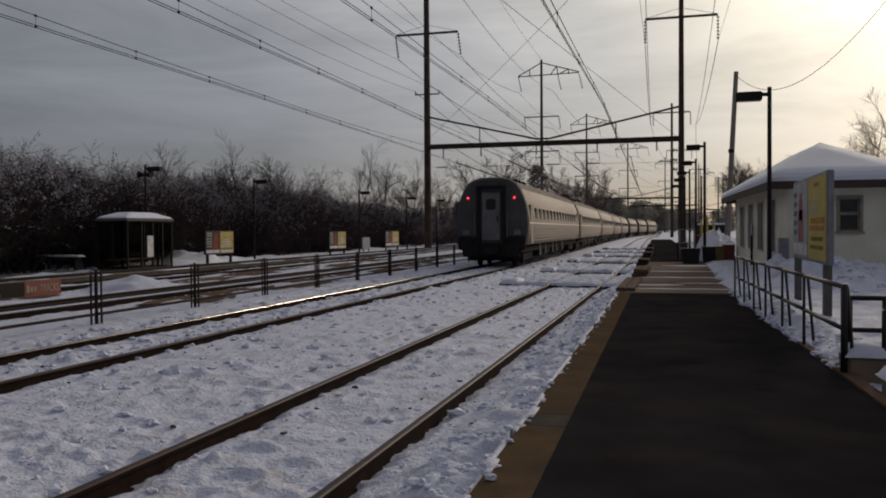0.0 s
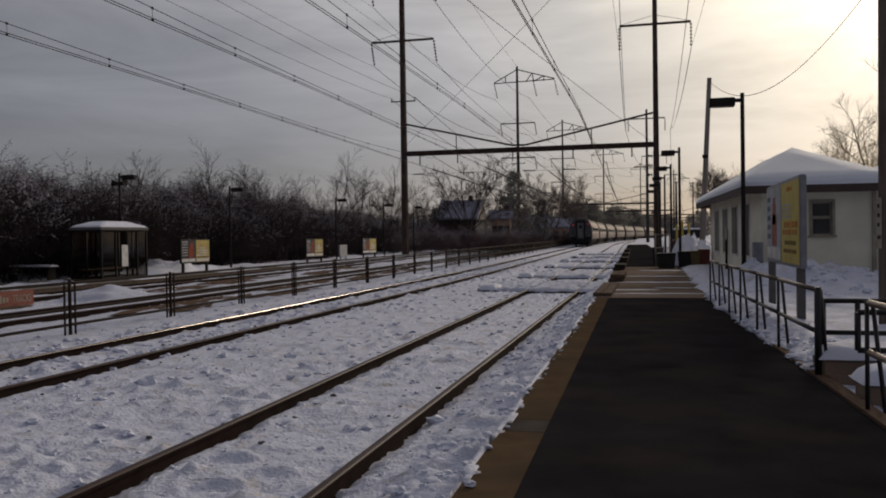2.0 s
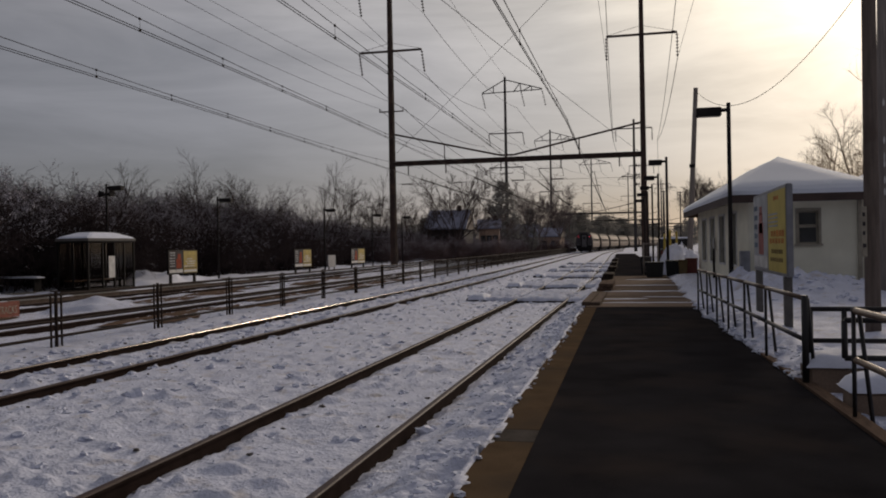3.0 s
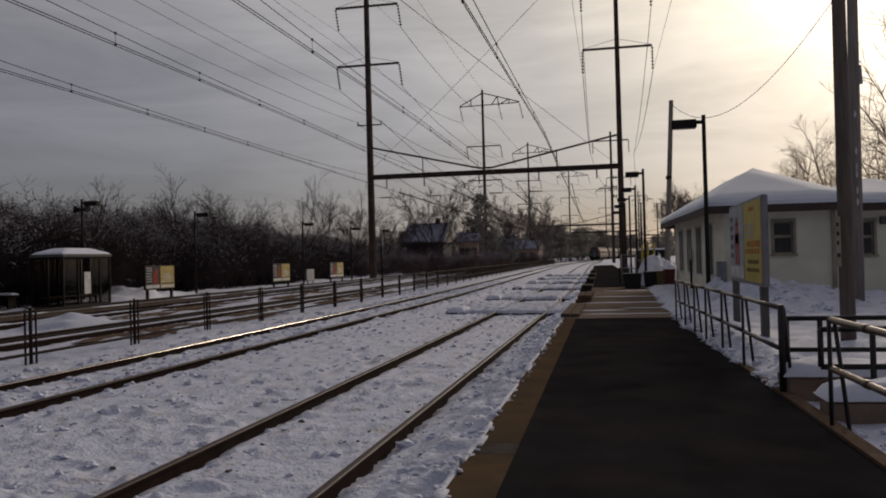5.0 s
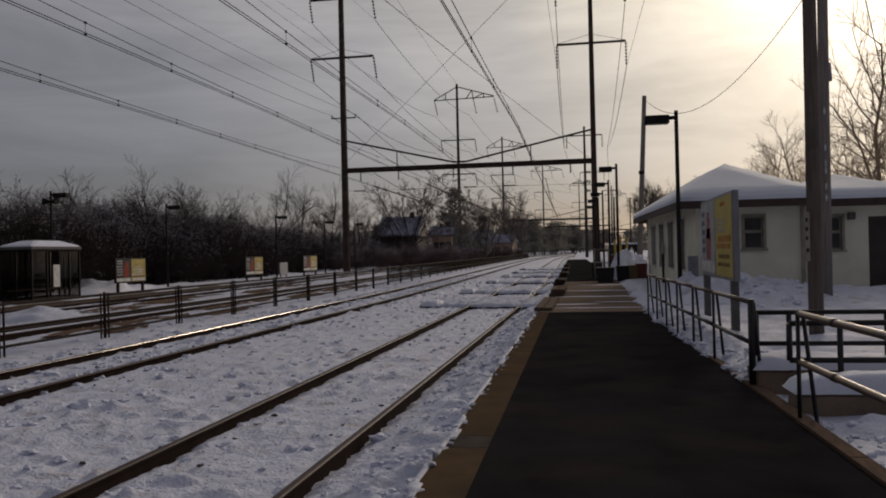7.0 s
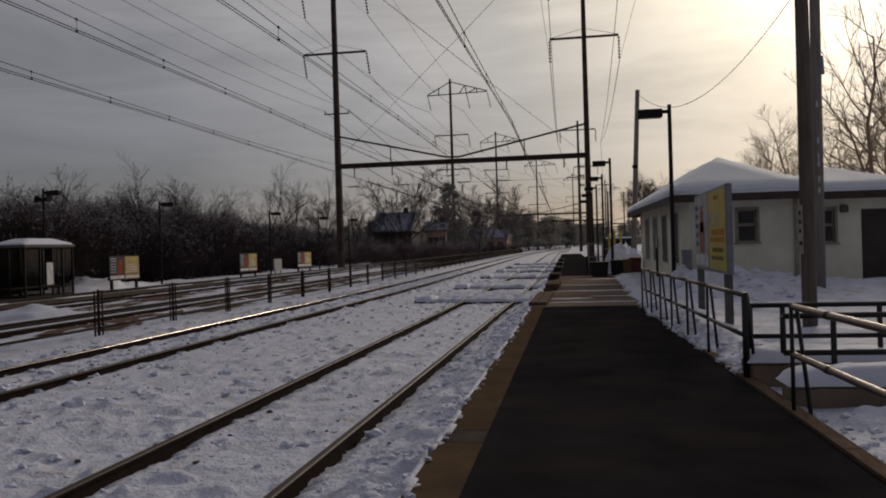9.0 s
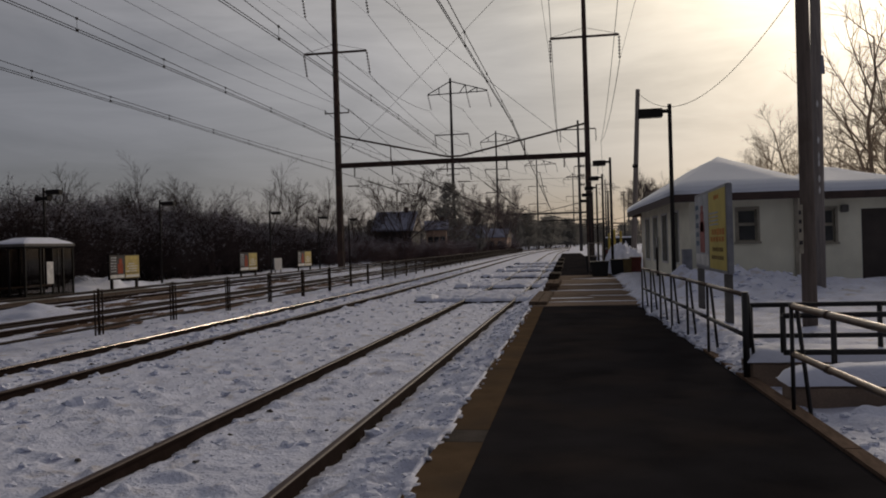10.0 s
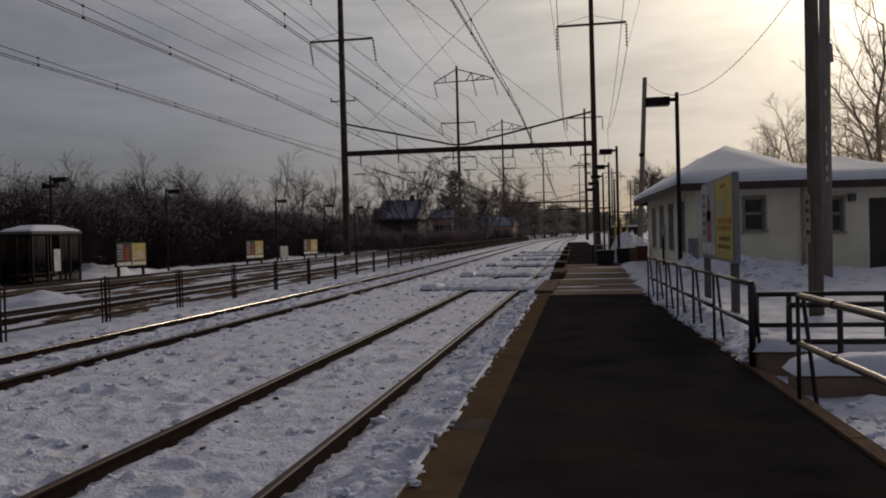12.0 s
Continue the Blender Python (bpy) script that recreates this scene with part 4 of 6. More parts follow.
bm = B()
wall_y(bm, 24.35, 5.66, 8.62, 0.0, 2.72, 0.25, [(6.27, 6.72, 1.4, 2.3), (7.4, 8.5, 0.3, 2.28)])
part("wing_wall", bm, STUCCO, house)
bm = B()
box(bm, 5.56, 5.655, 23.93, 24.6, 0.0, 2.72)
part("corner_board", bm, TRIM_PAINT, house)
sash_window(house, 6.27, 6.72, 1.47, 2.3, 24.35)
bm = B()
box(bm, 7.4, 8.5, 24.45, 24.5, 0.3, 2.28)
part("door", bm, DOOR_PAINT, house, "dark brown door in shade")
bm = B()
box(bm, 6.86, 7.05, 24.22, 24.346, 2.2, 2.4)
part("wall_lamp", bm, GREY_PATCH, house, bevel=0.02)
bm = B()
tube(bm, (5.70, 24.28, 0.1), (5.70, 24.28, 2.7), 0.04)
part("downpipe", bm, TRIM_PAINT, house)
hip_roof(house, 6.07, 8.95, 23.85, 34.0, 2.75, ((7.50, 28.4), (7.62, 28.4)), 0.86)
bm = B()
box(bm, 2.60, 2.84, 23.75, 23.995, 0.75, 1.32)
part("meter_box", bm, BOARD_FRAME, house)
bm = B()
box(bm, 7.2, 8.62, 22.9, 24.3, 0.0, 0.33)
part("door_step", bm, CONCRETE, house)
tagged(snow_cap("snow_layer", 7.15, 8.66, 22.85, 24.2, 0.332, 0.12, None, 8), "rounded snow lying on the door step", "snow")
# posts and white notices along the track side
for y, h in ((25.0, 1.5), (30.5, 1.6), (33.5, 1.9)):
    t = thing("notice_post", "slim post with a small pale notice by the wall", "sign", "notices by the wall", (2.45, y, 0.1))
    bm = B()
    tube(bm, (0, 0, 0), (0, 0, h), 0.04)
    part("post", bm, DARK_STEEL, t)
    bm = B()
    box(bm, -0.03, 0.0, -0.16, 0.16, h - 0.35, h)
    part("notice", bm, WHITE_PAINT, t)

# ---------------------------------------------------------------- clutter at the far end of the platform
def bin_(x, y, w, d, h, m, label, snowy=True):
    t = thing("litter_bin", label, "bin", "bins on the platform", (x, y, 0.2))
    bm = B()
    prism(bm, [(-w * 0.42, 0), (w * 0.42, 0), (w * 0.5, h), (-w * 0.5, h)], -d / 2, d / 2)
    part("body", bm, m, t, bevel=0.015)
    bm = B()
    box(bm, -w * 0.53, w * 0.53, -d * 0.54, d * 0.54, h, h + 0.06)
    part("lid", bm, m, t, bevel=0.015)
    if snowy:
        tagged(snow_cap("snow_layer", x - w * 0.53, x + w * 0.53, y - d * 0.54, y + d * 0.54, 0.2 + h + 0.062, 0.12, None, 4, cell=0.1), "small snow cap on a bin lid", "snow")


bin_(0.55, 35.4, 0.72, 0.7, 0.55, BIN_PLASTIC, "dark plastic litter bin on the planked walkway", False)
bin_(1.30, 35.9, 0.6, 0.7, 0.60, BIN_PLASTIC, "dark plastic litter bin with a rounded lid", False)
bin_(2.0, 35.6, 0.45, 0.5, 0.68, BIN_RED, "dull red plastic bin beside dark bins", False)
bin_(0.25, 40.5, 0.5, 0.6, 0.7, BIN_PLASTIC, "tall dark bin with a plain lid", False)
bin_(1.66, 35.5, 0.34, 0.5, 0.62, BIN_OCHRE, "dull ochre plastic bin between dark bins", False)


tagged(snow_cap("snow_mound", 0.85, 2.6, 38.6, 41.0, 0.15, 1.12, None, 9, cell=0.1, rag=0.15), "shovelled mound of snow behind the bins", "snow")


def pickup(x, y):
    """A parked truck that stands along the line, its tail towards the platform."""
    t = thing("parked_truck", "dark parked truck with snow on its roof", "truck", at=(x, y, 0.15))
    bm = B()
    prism(bm, [(-2.4, 0.45), (2.4, 0.45), (2.4, 1.0), (1.0, 1.1), (0.5, 1.62), (-0.9, 1.66), (-1.1, 1.1), (-2.4, 1.05)], -0.9, 0.9, "x")
    part("body", bm, CAR_PAINT, t, bevel=0.05)
    for b in (-1.5, 1.5):
        for a in (-0.85, 0.85):
            bm = B()
            tube(bm, (a - 0.1, b, 0.36), (a + 0.1, b, 0.36), 0.36, n=16)
            w = part("wheel", bm, BIN_PLASTIC, t)
            bm = B()
            tube(bm, (a - 0.11, b, 0.36), (a + 0.11, b, 0.36), 0.2, n=12)
            part("rim", bm, BOARD_FRAME, w)
    bm = B()
    prism(bm, [(-1.13, 1.16), (-0.97, 1.58), (-0.955, 1.575), (-1.115, 1.155)], -0.68, 0.68, "x")
    part("rear_window", bm, TRAIN_WINDOW, t)
    for a in (-0.78, 0.78):
        bm = B()
        box(bm, a - 0.08, a + 0.08, -2.43, -2.38, 0.72, 0.98)
        part("tail_lamp", bm, BIN_RED, t)
    tagged(snow_cap("snow_layer", x - 0.82, x + 0.82, y - 0.9, y + 0.5, 1.80, 0.10, None, 6, cell=0.1), "thin snow lying on the parked truck", "snow")


pickup(2.0, 52.0)


def mesh_gate(x, y):
    t = thing("mesh_gate", "pale grey wire mesh gate panel beside the bins", "gate", at=(x, y, 0.15))
    for a in (0.0, 0.62):
        bm = B()
        tube(bm, (a, 0, 0), (a, 0, 1.45), 0.035, n=8)
        part("post", bm, GREY_POLE, t)
    for z in (0.15, 0.8, 1.4):
        bm = B()
        tube(bm, (0.03, 0, z), (0.59, 0, z), 0.02, n=6)
        part("rail_tube", bm, GREY_POLE, t)
    for k in range(8):
        bm = B()
        tube(bm, (0.08 + 0.065 * k, 0, 0.15), (0.08 + 0.065 * k, 0, 1.4), 0.007, n=4)
        part("mesh_wire", bm, GREY_POLE, t)


mesh_gate(0.14, 39.0)
for x, y, h in ((1.25, 46.0, 1.9), (1.55, 46.5, 2.1), (1.9, 47, 2.0)):
    t = thing("marker_post", "yellow painted marker post at the platform end", "post", "yellow posts", (x, y, 0.1))
    bm = B()
    tube(bm, (0, 0, 0), (0, 0, h), 0.06, n=10)
    part("shaft", bm, YELLOW_PAINT, t)
    bm = B()
    tube(bm, (0, 0, h), (0, 0, h + 0.06), 0.06, 0.02, n=10)
    part("cap", bm, YELLOW_PAINT, t)
for x, y, h in ((2.2, 80.0, 6.3), (3.7, 82.0, 6.3), (2.6, 95.0, 3.9)):
    t = thing("slim_mast", "slim distant steel mast beyond the platform", "mast", "distant masts", (x, y, 0))
    bm = B()
    tube(bm, (0, 0, 0), (0, 0, h), 0.07, 0.05)
    part("shaft", bm, FAR_STEEL, t)
    bm = B()
    tube(bm, (-0.3, 0, h - 0.1), (0.3, 0, h - 0.1), 0.03)
    part("cross_bar", bm, FAR_STEEL, t)


# ---------------------------------------------------------------- fence between the tracks
FENCE_X = -10.35


def make_fence():
    span = 3.355
    bm = B()
    tube(bm, (0, 0.06, 0), (0, span - 0.06, 0), 0.028, n=6, caps=False)
    rail_me = mesh_of("fence_rail", bm, FENCE_STEEL)
    bm = B()
    tube(bm, (0, 0, -0.2), (0, 0, 0.90), 0.032, n=8)
    post_me = mesh_of("fence_post", bm, FENCE_STEEL)
    bm = B()
    tube(bm, (0, 0, -0.12), (0, 0, 0.88), 0.020, n=6)
    stile_me = mesh_of("panel_stile", bm, FENCE_STEEL)
    bm = B()
    step, z0, z1 = 0.085, 0.08, 0.84
    h = z1 - z0
    k = -h
    while k < span - 0.1:
        for s in (1, -1):
            a, b = (k, z0), (k + h, z1)
            if s < 0:
                a, b = (k, z1), (k + h, z0)
            y0, y1 = max(0.1, a[0]), min(span - 0.1, b[0])
            if y1 - y0 > 0.02:
                q = lambda y: a[1] + (b[1] - a[1]) * (y - a[0]) / h
                tube(bm, (0, y0, q(y0)), (0, y1, q(y1)), 0.0007, n=3, caps=False)
        k += step
    net_me = mesh_of("chain_link", bm, FENCE_STEEL)
    bm = B()
    for k in range(30):
        tube(bm, (0, 0.1 + k * 0.107, z0), (0, 0.1 + k * 0.107, z1), 0.009, n=3, caps=False)
    far_net = mesh_of("chain_link", bm, FENCE_STEEL)
    fence = thing("fence", "low rusty tubular fence with chain-link between the tracks", "fence")
    for i in range(-4, 48):
        y = 13.52 + span * i
        x = FENCE_X + line_x(y)
        turn = -math.degrees(math.atan2(line_x(y + span) - line_x(y), span))
        m = pose(x, y, 0, 0, 0, turn)
        shared("fence_post", post_me, fence, pose(x, y, 0))
        for d in (-0.145, 0.145):
            shared("panel_stile", stile_me, fence, pose(x, y + d, 0))
        for z in (0.84, 0.36, 0.08):
            shared("fence_rail", rail_me, fence, m @ pose(0, 0, z))
        shared("chain_link", net_me if i < 9 else far_net, fence, m)


make_fence()

sign = thing("warning_sign", "long dark barrier panel with an orange-red warning plate between the tracks", "sign")
sign.matrix_basis = pose(-16.5, 16.2, -0.09, 0, 0, 90)
bm = B()
box(bm, 0.0, 2.45, -0.03, 0.0, 0.02, 0.40)
part("panel", bm, DARK_STEEL, sign, "dark brown panel", bevel=0.003)
bm = B()
box(bm, 2.46, 3.83, -0.03, 0.0, 0.0, 0.42)
part("warning_plate", bm, ORANGE_SIGN, sign, "orange-red plate", bevel=0.003)
for x in (0.3, 2.0, 3.6):
    bm = B()
    box(bm, x - 0.03, x + 0.03, 0.002, 0.05, -0.15, 0.36)
    part("stake", bm, DARK_STEEL, sign)
for x, w, z, h in ((2.58, 0.10, 0.21, 0.20), (2.72, 0.09, 0.19, 0.14), (2.84, 0.08, 0.19, 0.13), (1.55, 0.12, 0.10, 0.07), (0.9, 0.08, 0.10, 0.06)):
    bm = B()
    box(bm, x - w / 2, x + w / 2, -0.036, -0.031, z - h / 2, z + h / 2)
    part("print_bar", bm, TRIM_PAINT, sign)
words = bpy.data.curves.new("lettering", "FONT")
words.body, words.size, words.extrude, words.align_x = "TRACKS", 0.29, 0.002, "RIGHT"
words.materials.append(TRIM_PAINT)
tmp = new("lettering", words)
me = bpy.data.meshes.new_from_object(tmp.evaluated_get(bpy.context.evaluated_depsgraph_get()))
bpy.data.objects.remove(tmp)
letters = new("lettering", me)
letters.parent, letters.matrix_basis = sign, pose(3.74, -0.0325, 0.10, 90, 0, 0) @ Matrix.Diagonal((0.66, 1.0, 1.0, 1.0))


# ---------------------------------------------------------------- far platform
far_platform = thing("far_platform", "snow-covered far platform with a dark brown edge", "platform", kind="structure")
strip("platform_body", lambda y: -25.0 + line_x(y), lambda y: -20.2 + line_x(y), -10, 46, -0.65, 0.0, GREY_PATCH, 8, far_platform)
strip("platform_body", lambda y: -25.0 + line_x(y), lambda y: -20.2 + line_x(y), 46, 120, -0.3, -0.13, CONCRETE, 8, far_platform)
for a in range(-10, 46, 4):
    strip("edge_beam", lambda y: -20.19 + line_x(y), lambda y: -20.05 + line_x(y), a + 0.02, a + 3.98, -0.65, 0.03, FAR_EDGE, 4, far_platform)


def far_snow():
    xs = [-25.0 + 4.7 * i / 30 for i in range(31)]
    ys = [5 + 100 * i / 260 for i in range(261)]
    verts = []
    for y in ys:
        for x in xs:
            d = min(1.0, (x + 25.0) / 0.3, (-20.3 - x) / 0.5)
            h = -0.03 + 0.14 * hill(x, y, 0.45, 2) + 0.06 * hill(x, y, 1.6, 3) + 0.03 * hill(x, y, 5.0, 7)
            if x < -23.2 and y < 29:
                h += 0.40 * max(0.0, hill(x, y, 0.42, 4) - 0.05) - 0.05
            elif x < -22.6:
                # a ploughed ridge behind the poster board, dying out along the platform
                ridge = max(0.0, 1 - abs(y - 38.5) / 5.5)
                h += ridge * (0.42 + 0.35 * hill(x, y, 0.9, 6) + 0.12 * hill(x, y, 3.0, 8)) + 0.16 * max(0.0, hill(x, y, 0.35, 4))
            verts.append((x + line_x(y), y, max(-0.05, 0.004 + d * h - (1 - d) * 0.02)))
    k = len(xs)
    faces = [(j * k + i, j * k + i + 1, (j + 1) * k + i + 1, (j + 1) * k + i) for j in range(len(ys) - 1) for i in range(k - 1)]
    me = bpy.data.meshes.new("platform_snow")
    me.from_pydata(verts, [], faces)
    me.polygons.foreach_set("use_smooth", [True] * len(faces))
    me.materials.append(SNOW)
    tagged(new("platform_snow", me), "patchy banks of snow on the far platform", "snow", kind="stuff")


far_snow()

shelter = thing("waiting_shelter", "black-framed glazed waiting shelter under a snowy roof", "shelter", at=(-22.98, 30.2, 0.0))
W, L, H = 1.38, 3.15, 2.08
posts = [(0, 0), (W, 0), (0, L), (W, L), (0, L / 2), (W, 0.95), (W, 1.75), (W, 2.45), (W / 2, 0), (W / 2, L)]
for x, y in posts:
    bm = B()
    box(bm, x - 0.035, x + 0.035, y - 0.035, y + 0.035, 0.0, H)
    part("frame_post", bm, SHELTER_FRAME, shelter)
for z, d in ((0.10, 0.05), (H - 0.06, 0.06)):
    for a, b, c, e in ((0.04, W - 0.04, -0.03, 0.03), (0.04, W - 0.04, L - 0.03, L + 0.03)):
        bm = B()
        box(bm, a, b, c, e, z, z + d)
        part("frame_rail", bm, SHELTER_FRAME, shelter)
    for x in (0, W):
        bm = B()
        box(bm, x - 0.03, x + 0.03, 0.04, L - 0.04, z, z + d)
        part("frame_rail", bm, SHELTER_FRAME, shelter)
for a, b, c, e in ((0.05, W / 2 - 0.05, -0.005, 0.005), (W / 2 + 0.05, W - 0.05, -0.005, 0.005), (0.05, W - 0.05, L - 0.005, L + 0.005), (-0.005, 0.005, 0.05, L / 2 - 0.05),
                   (-0.005, 0.005, L / 2 + 0.05, L - 0.05), (W - 0.005, W + 0.005, 0.05, 0.9), (W - 0.005, W + 0.005, 1.8, 2.4), (W - 0.005, W + 0.005, 2.5, L - 0.05)):
    bm = B()
    box(bm, a, b, c, e, 0.16, H - 0.08)
    part("pane", bm, SHELTER_GLASS, shelter)
bm = B()
box(bm, W + 0.04, W + 0.055, 1.30, 1.72, 0.55, 1.45)
part("notice", bm, WHITE_PAINT, shelter, "white notice sheet")
bm = B()
box(bm, 0.1, 0.5, 0.2, L - 0.2, 0.42, 0.48)
part("bench", bm, BOARDS, shelter)
bm = B()
box(bm, -0.07, W + 0.08, -0.08, L + 0.08, H, H + 0.11)
part("roof_edge", bm, GREY_PATCH, shelter)
bm = B()
box(bm, -0.2, W + 0.25, -0.25, L + 0.25, -0.05, 0.09)
part("plinth", bm, FAR_EDGE, shelter)
hip_snow = B()
e = [(-0.06, -0.07), (W + 0.07, -0.07), (W + 0.07, L + 0.07), (-0.06, L + 0.07)]
lo = [hip_snow.verts.new((x, y, H + 0.112)) for x, y in e]
up = [hip_snow.verts.new((x * 0.97 + 0.03, y * 0.97 + 0.04, H + 0.165)) for x, y in e]
tp = [hip_snow.verts.new((W / 2 + dx, L / 2 + dy, H + 0.37)) for dx, dy in ((-0.35, -0.8), (0.35, -0.8), (0.35, 0.8), (-0.35, 0.8))]
for a, b in ((lo, up), (up, tp)):
    for i in range(4):
        hip_snow.faces.new((a[i], a[(i + 1) % 4], b[(i + 1) % 4], b[i]))
hip_snow.faces.new(tp)
part("roof_snow", hip_snow, SNOW, shelter, bevel=0.05)

bench = thing("bench", "low dark bench with snow along its seat", "bench", at=(-26.9, 31.0, 0.0))
for y in (0.0, 0.17, 0.34):
    bm = B()
    box(bm, 0, 2.3, y, y + 0.15, 0.52, 0.57)
    part("seat_plank", bm, DARK_TIMBER, bench, bevel=0.008)
for x in (0.2, 2.1):
    bm = B()
    box(bm, x - 0.04, x + 0.04, 0.02, 0.46, -0.1, 0.52)
    part("leg", bm, DARK_STEEL, bench)
tagged(snow_cap("snow_layer", -26.92, -24.58, 30.98, 31.5, 0.572, 0.09, None, 12, cell=0.06, rag=0.02), "soft snow lying on the bench", "snow")

for y, z0, z1, long in ((36.1, 0.52, 1.68, 2.7), (51.1, 0.42, 1.62, 2.9), (62.1, 0.40, 1.60, 3.3)):
    poster_board((-21.6, y, -0.02), 1, z0, z1, long, "low poster board with two posters on the far platform", 2)
t = thing("small_sign", "small pale sign board on the far platform", "sign", at=(-21.6, 57.2, -0.02))
bm = B()
box(bm, -0.04, 0.04, 0, 1.5, 0.3, 1.15)
part("board", bm, BOARD_FRAME, t, bevel=0.01)
for y in (0.2, 1.3):
    bm = B()
    box(bm, -0.03, 0.03, y - 0.03, y + 0.03, 0, 0.3)
    part("leg", bm, DARK_STEEL, t)


# ---------------------------------------------------------------- gantries and wires
GANTRY_Y = [75.0, 145.7, 216.4, 287.0, 358.0, 429.0]


def insulator(bm, a, b, r=0.11, discs=7):
    a, b = Vector(a), Vector(b)
    tube(bm, a, b, 0.035, n=5)
    for k in range(discs):
        p = a.lerp(b, (k + 0.5) / discs)
        d = (b - a).normalized() * 0.045
        tube(bm, p - d, p + d, r, r * 0.6, n=8)


def gantry(i, y):
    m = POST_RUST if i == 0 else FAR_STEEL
    off = line_x(y) - line_x(75) + (1.2 if i == 1 else 0.0)
    t = thing("catenary_gantry", "tall rusty steel catenary gantry with cross-arms and insulators" if i == 0 else "distant steel catenary gantry with cross-arms", "gantry",
              "catenary gantries", (off, y, 0))
    xl, xr = -21.9, (0.42 if i != 1 else -0.41)
    tall_r = 28.0 if i == 0 else 22.2
    for x, h in ((xl, 33.2 if i == 0 else 30.6), (xr, tall_r)):
        bm = B()
        w = 0.27
        # an H-section, tapering upwards
        outline = [(-w, -w), (w, -w), (w, -w + 0.07), (0.04, -w + 0.07), (0.04, w - 0.07), (w, w - 0.07), (w, w), (-w, w), (-w, w - 0.07), (-0.04, w - 0.07), (-0.04, -w + 0.07), (-w, -w + 0.07)]
        low, high = [[bm.verts.new((x + p * k, q * k, z)) for p, q in outline] for z, k in ((-0.3, 1.0), (h, 0.62))]
        for k in range(12):
            bm.faces.new((low[k], low[(k + 1) % 12], high[(k + 1) % 12], high[k]))
        bm.faces.new(low[::-1])
        bm.faces.new(high)
        part("column", bm, m, t)
    if i != 1:
        zb = 9.2
        bm = B()
        box(bm, xl + 0.2, xr - 0.2, -0.16, 0.16, zb - 0.22, zb - 0.14)
        box(bm, xl + 0.2, xr - 0.2, -0.16, 0.16, zb + 0.14, zb + 0.22)
        box(bm, xl + 0.2, xr - 0.2, -0.05, 0.05, zb - 0.14, zb + 0.14)
        part("beam", bm, m, t)
        mid = -11.3
        for a, b in (((xl + 0.2, 0, 11.9), (mid - 0.6, 0, zb + 0.4)), ((mid + 0.6, 0, zb + 0.4), (xr - 0.2, 0, 11.9)), ((mid - 0.6, 0, zb + 0.4), (mid + 0.6, 0, zb + 0.4))):
            bm = B()
            tube(bm, a, b, 0.085, n=6)
            part("tie_rod", bm, m, t)
        for x, z in ((-17.0, 10.8), (-5.0, 10.9)):
            bm = B()
            tube(bm, (x, 0, zb), (x, 0, z), 0.05, n=6)
            part("hanger", bm, m, t)
        for x in (-20.4, -16.9, -11.9, -6.6, -1.6):
            bm = B()
            insulator(bm, (x, 0, zb - 0.2), (x, 0, zb - 1.0), 0.09, 5)
            part("insulator", bm, INSULATOR, t)
    for x, zs in ((xl, (19.5, 24.9) if i == 0 else (15.0, 20.9)), (xr, (19.4, 24.8) if i == 0 else (20.7,))):
        for z in zs:
            bm = B()
            box(bm, x - 2.95, x + 2.95, -0.07, 0.07, z - 0.09, z + 0.09)
            part("cross_arm", bm, m, t)
            for s in (-1, 1):
                bm = B()
                insulator(bm, (x + s * 2.95, 0, z - 0.1), (x + s * 2.95 + (0.25 if x == xl else 0.0), 0, z - 2.1), 0.13 if i == 0 else 0.17)
                part("insulator", bm, INSULATOR, t)
                bm = B()
                tube(bm, (x + s * 2.9, 0, z + 0.08), (x + s * 0.1, 0, z + 0.75), 0.02, n=4)
                part("stay", bm, m, t)
    for z in (14.0,):
        bm = B()
        box(bm, xl - 1.15, xl + 1.15, -0.05, 0.05, z - 0.05, z + 0.05)
        part("small_arm", bm, m, t)
        for s in (-1, 1):
            bm = B()
            tube(bm, (xl + s * 1.1, 0, z), (xl + s * 1.1, 0, z + 0.32), 0.05, n=6)
            part("pin_insulator", bm, INSULATOR, t)
    if i:
        # a trussed arm at the column's head and long brackets over the tracks
        bm = B()
        z = 27.9
        for a, b in (((xl - 4, z), (xl + 6.4, z + 0.2)), ((xl - 4, z + 0.1), (xl, z + 2.2)), ((xl, z + 2.2), (xl + 6.4, z + 0.3)), ((xl - 2, z), (xl - 2, z + 1.1)),
                     ((xl + 1.5, z), (xl + 2.6, z + 1.5)), ((xl + 2.6, z + 1.5), (xl + 2.8, z)), ((xl + 2.8, z), (xl + 4.6, z + 0.9)), ((xl + 4.6, z + 0.9), (xl + 4.6, z))):
            tube(bm, (a[0], 0, a[1]), (b[0], 0, b[1]), 0.09, n=5)
        part("trussed_arm", bm, m, t)
        for x in (xl - 4, xl + 2.8, xl + 6.4):
            bm = B()
            insulator(bm, (x, 0, z), (x + 0.55, 0, z - 2.6), 0.18)
            part("insulator", bm, INSULATOR, t)
    if i == 0:
        bm = B()
        tube(bm, (xl + 0.2, 0, 7.35), (xr - 0.2, 0, 7.25), 0.014, n=4)
        part("cross_span", bm, WIRE, t)
        for x in (-20.5, -15.9, -10.4, -6.9, -0.9):
            bm = B()
            insulator(bm, (x - 0.55, 0, 7.33), (x + 0.55, 0, 7.32), 0.085, 5)
            part("span_insulator", bm, INSULATOR, t)
    for z in (6.6, 7.4, 8.2):
        bm = B()
        insulator(bm, (xr - 0.3, -0.2, z), (xr - 0.9, -0.2, z + 0.05), 0.16, 3)
        part("side_insulator", bm, INSULATOR, t)


for i, y in enumerate(GANTRY_Y):
    gantry(i, y)


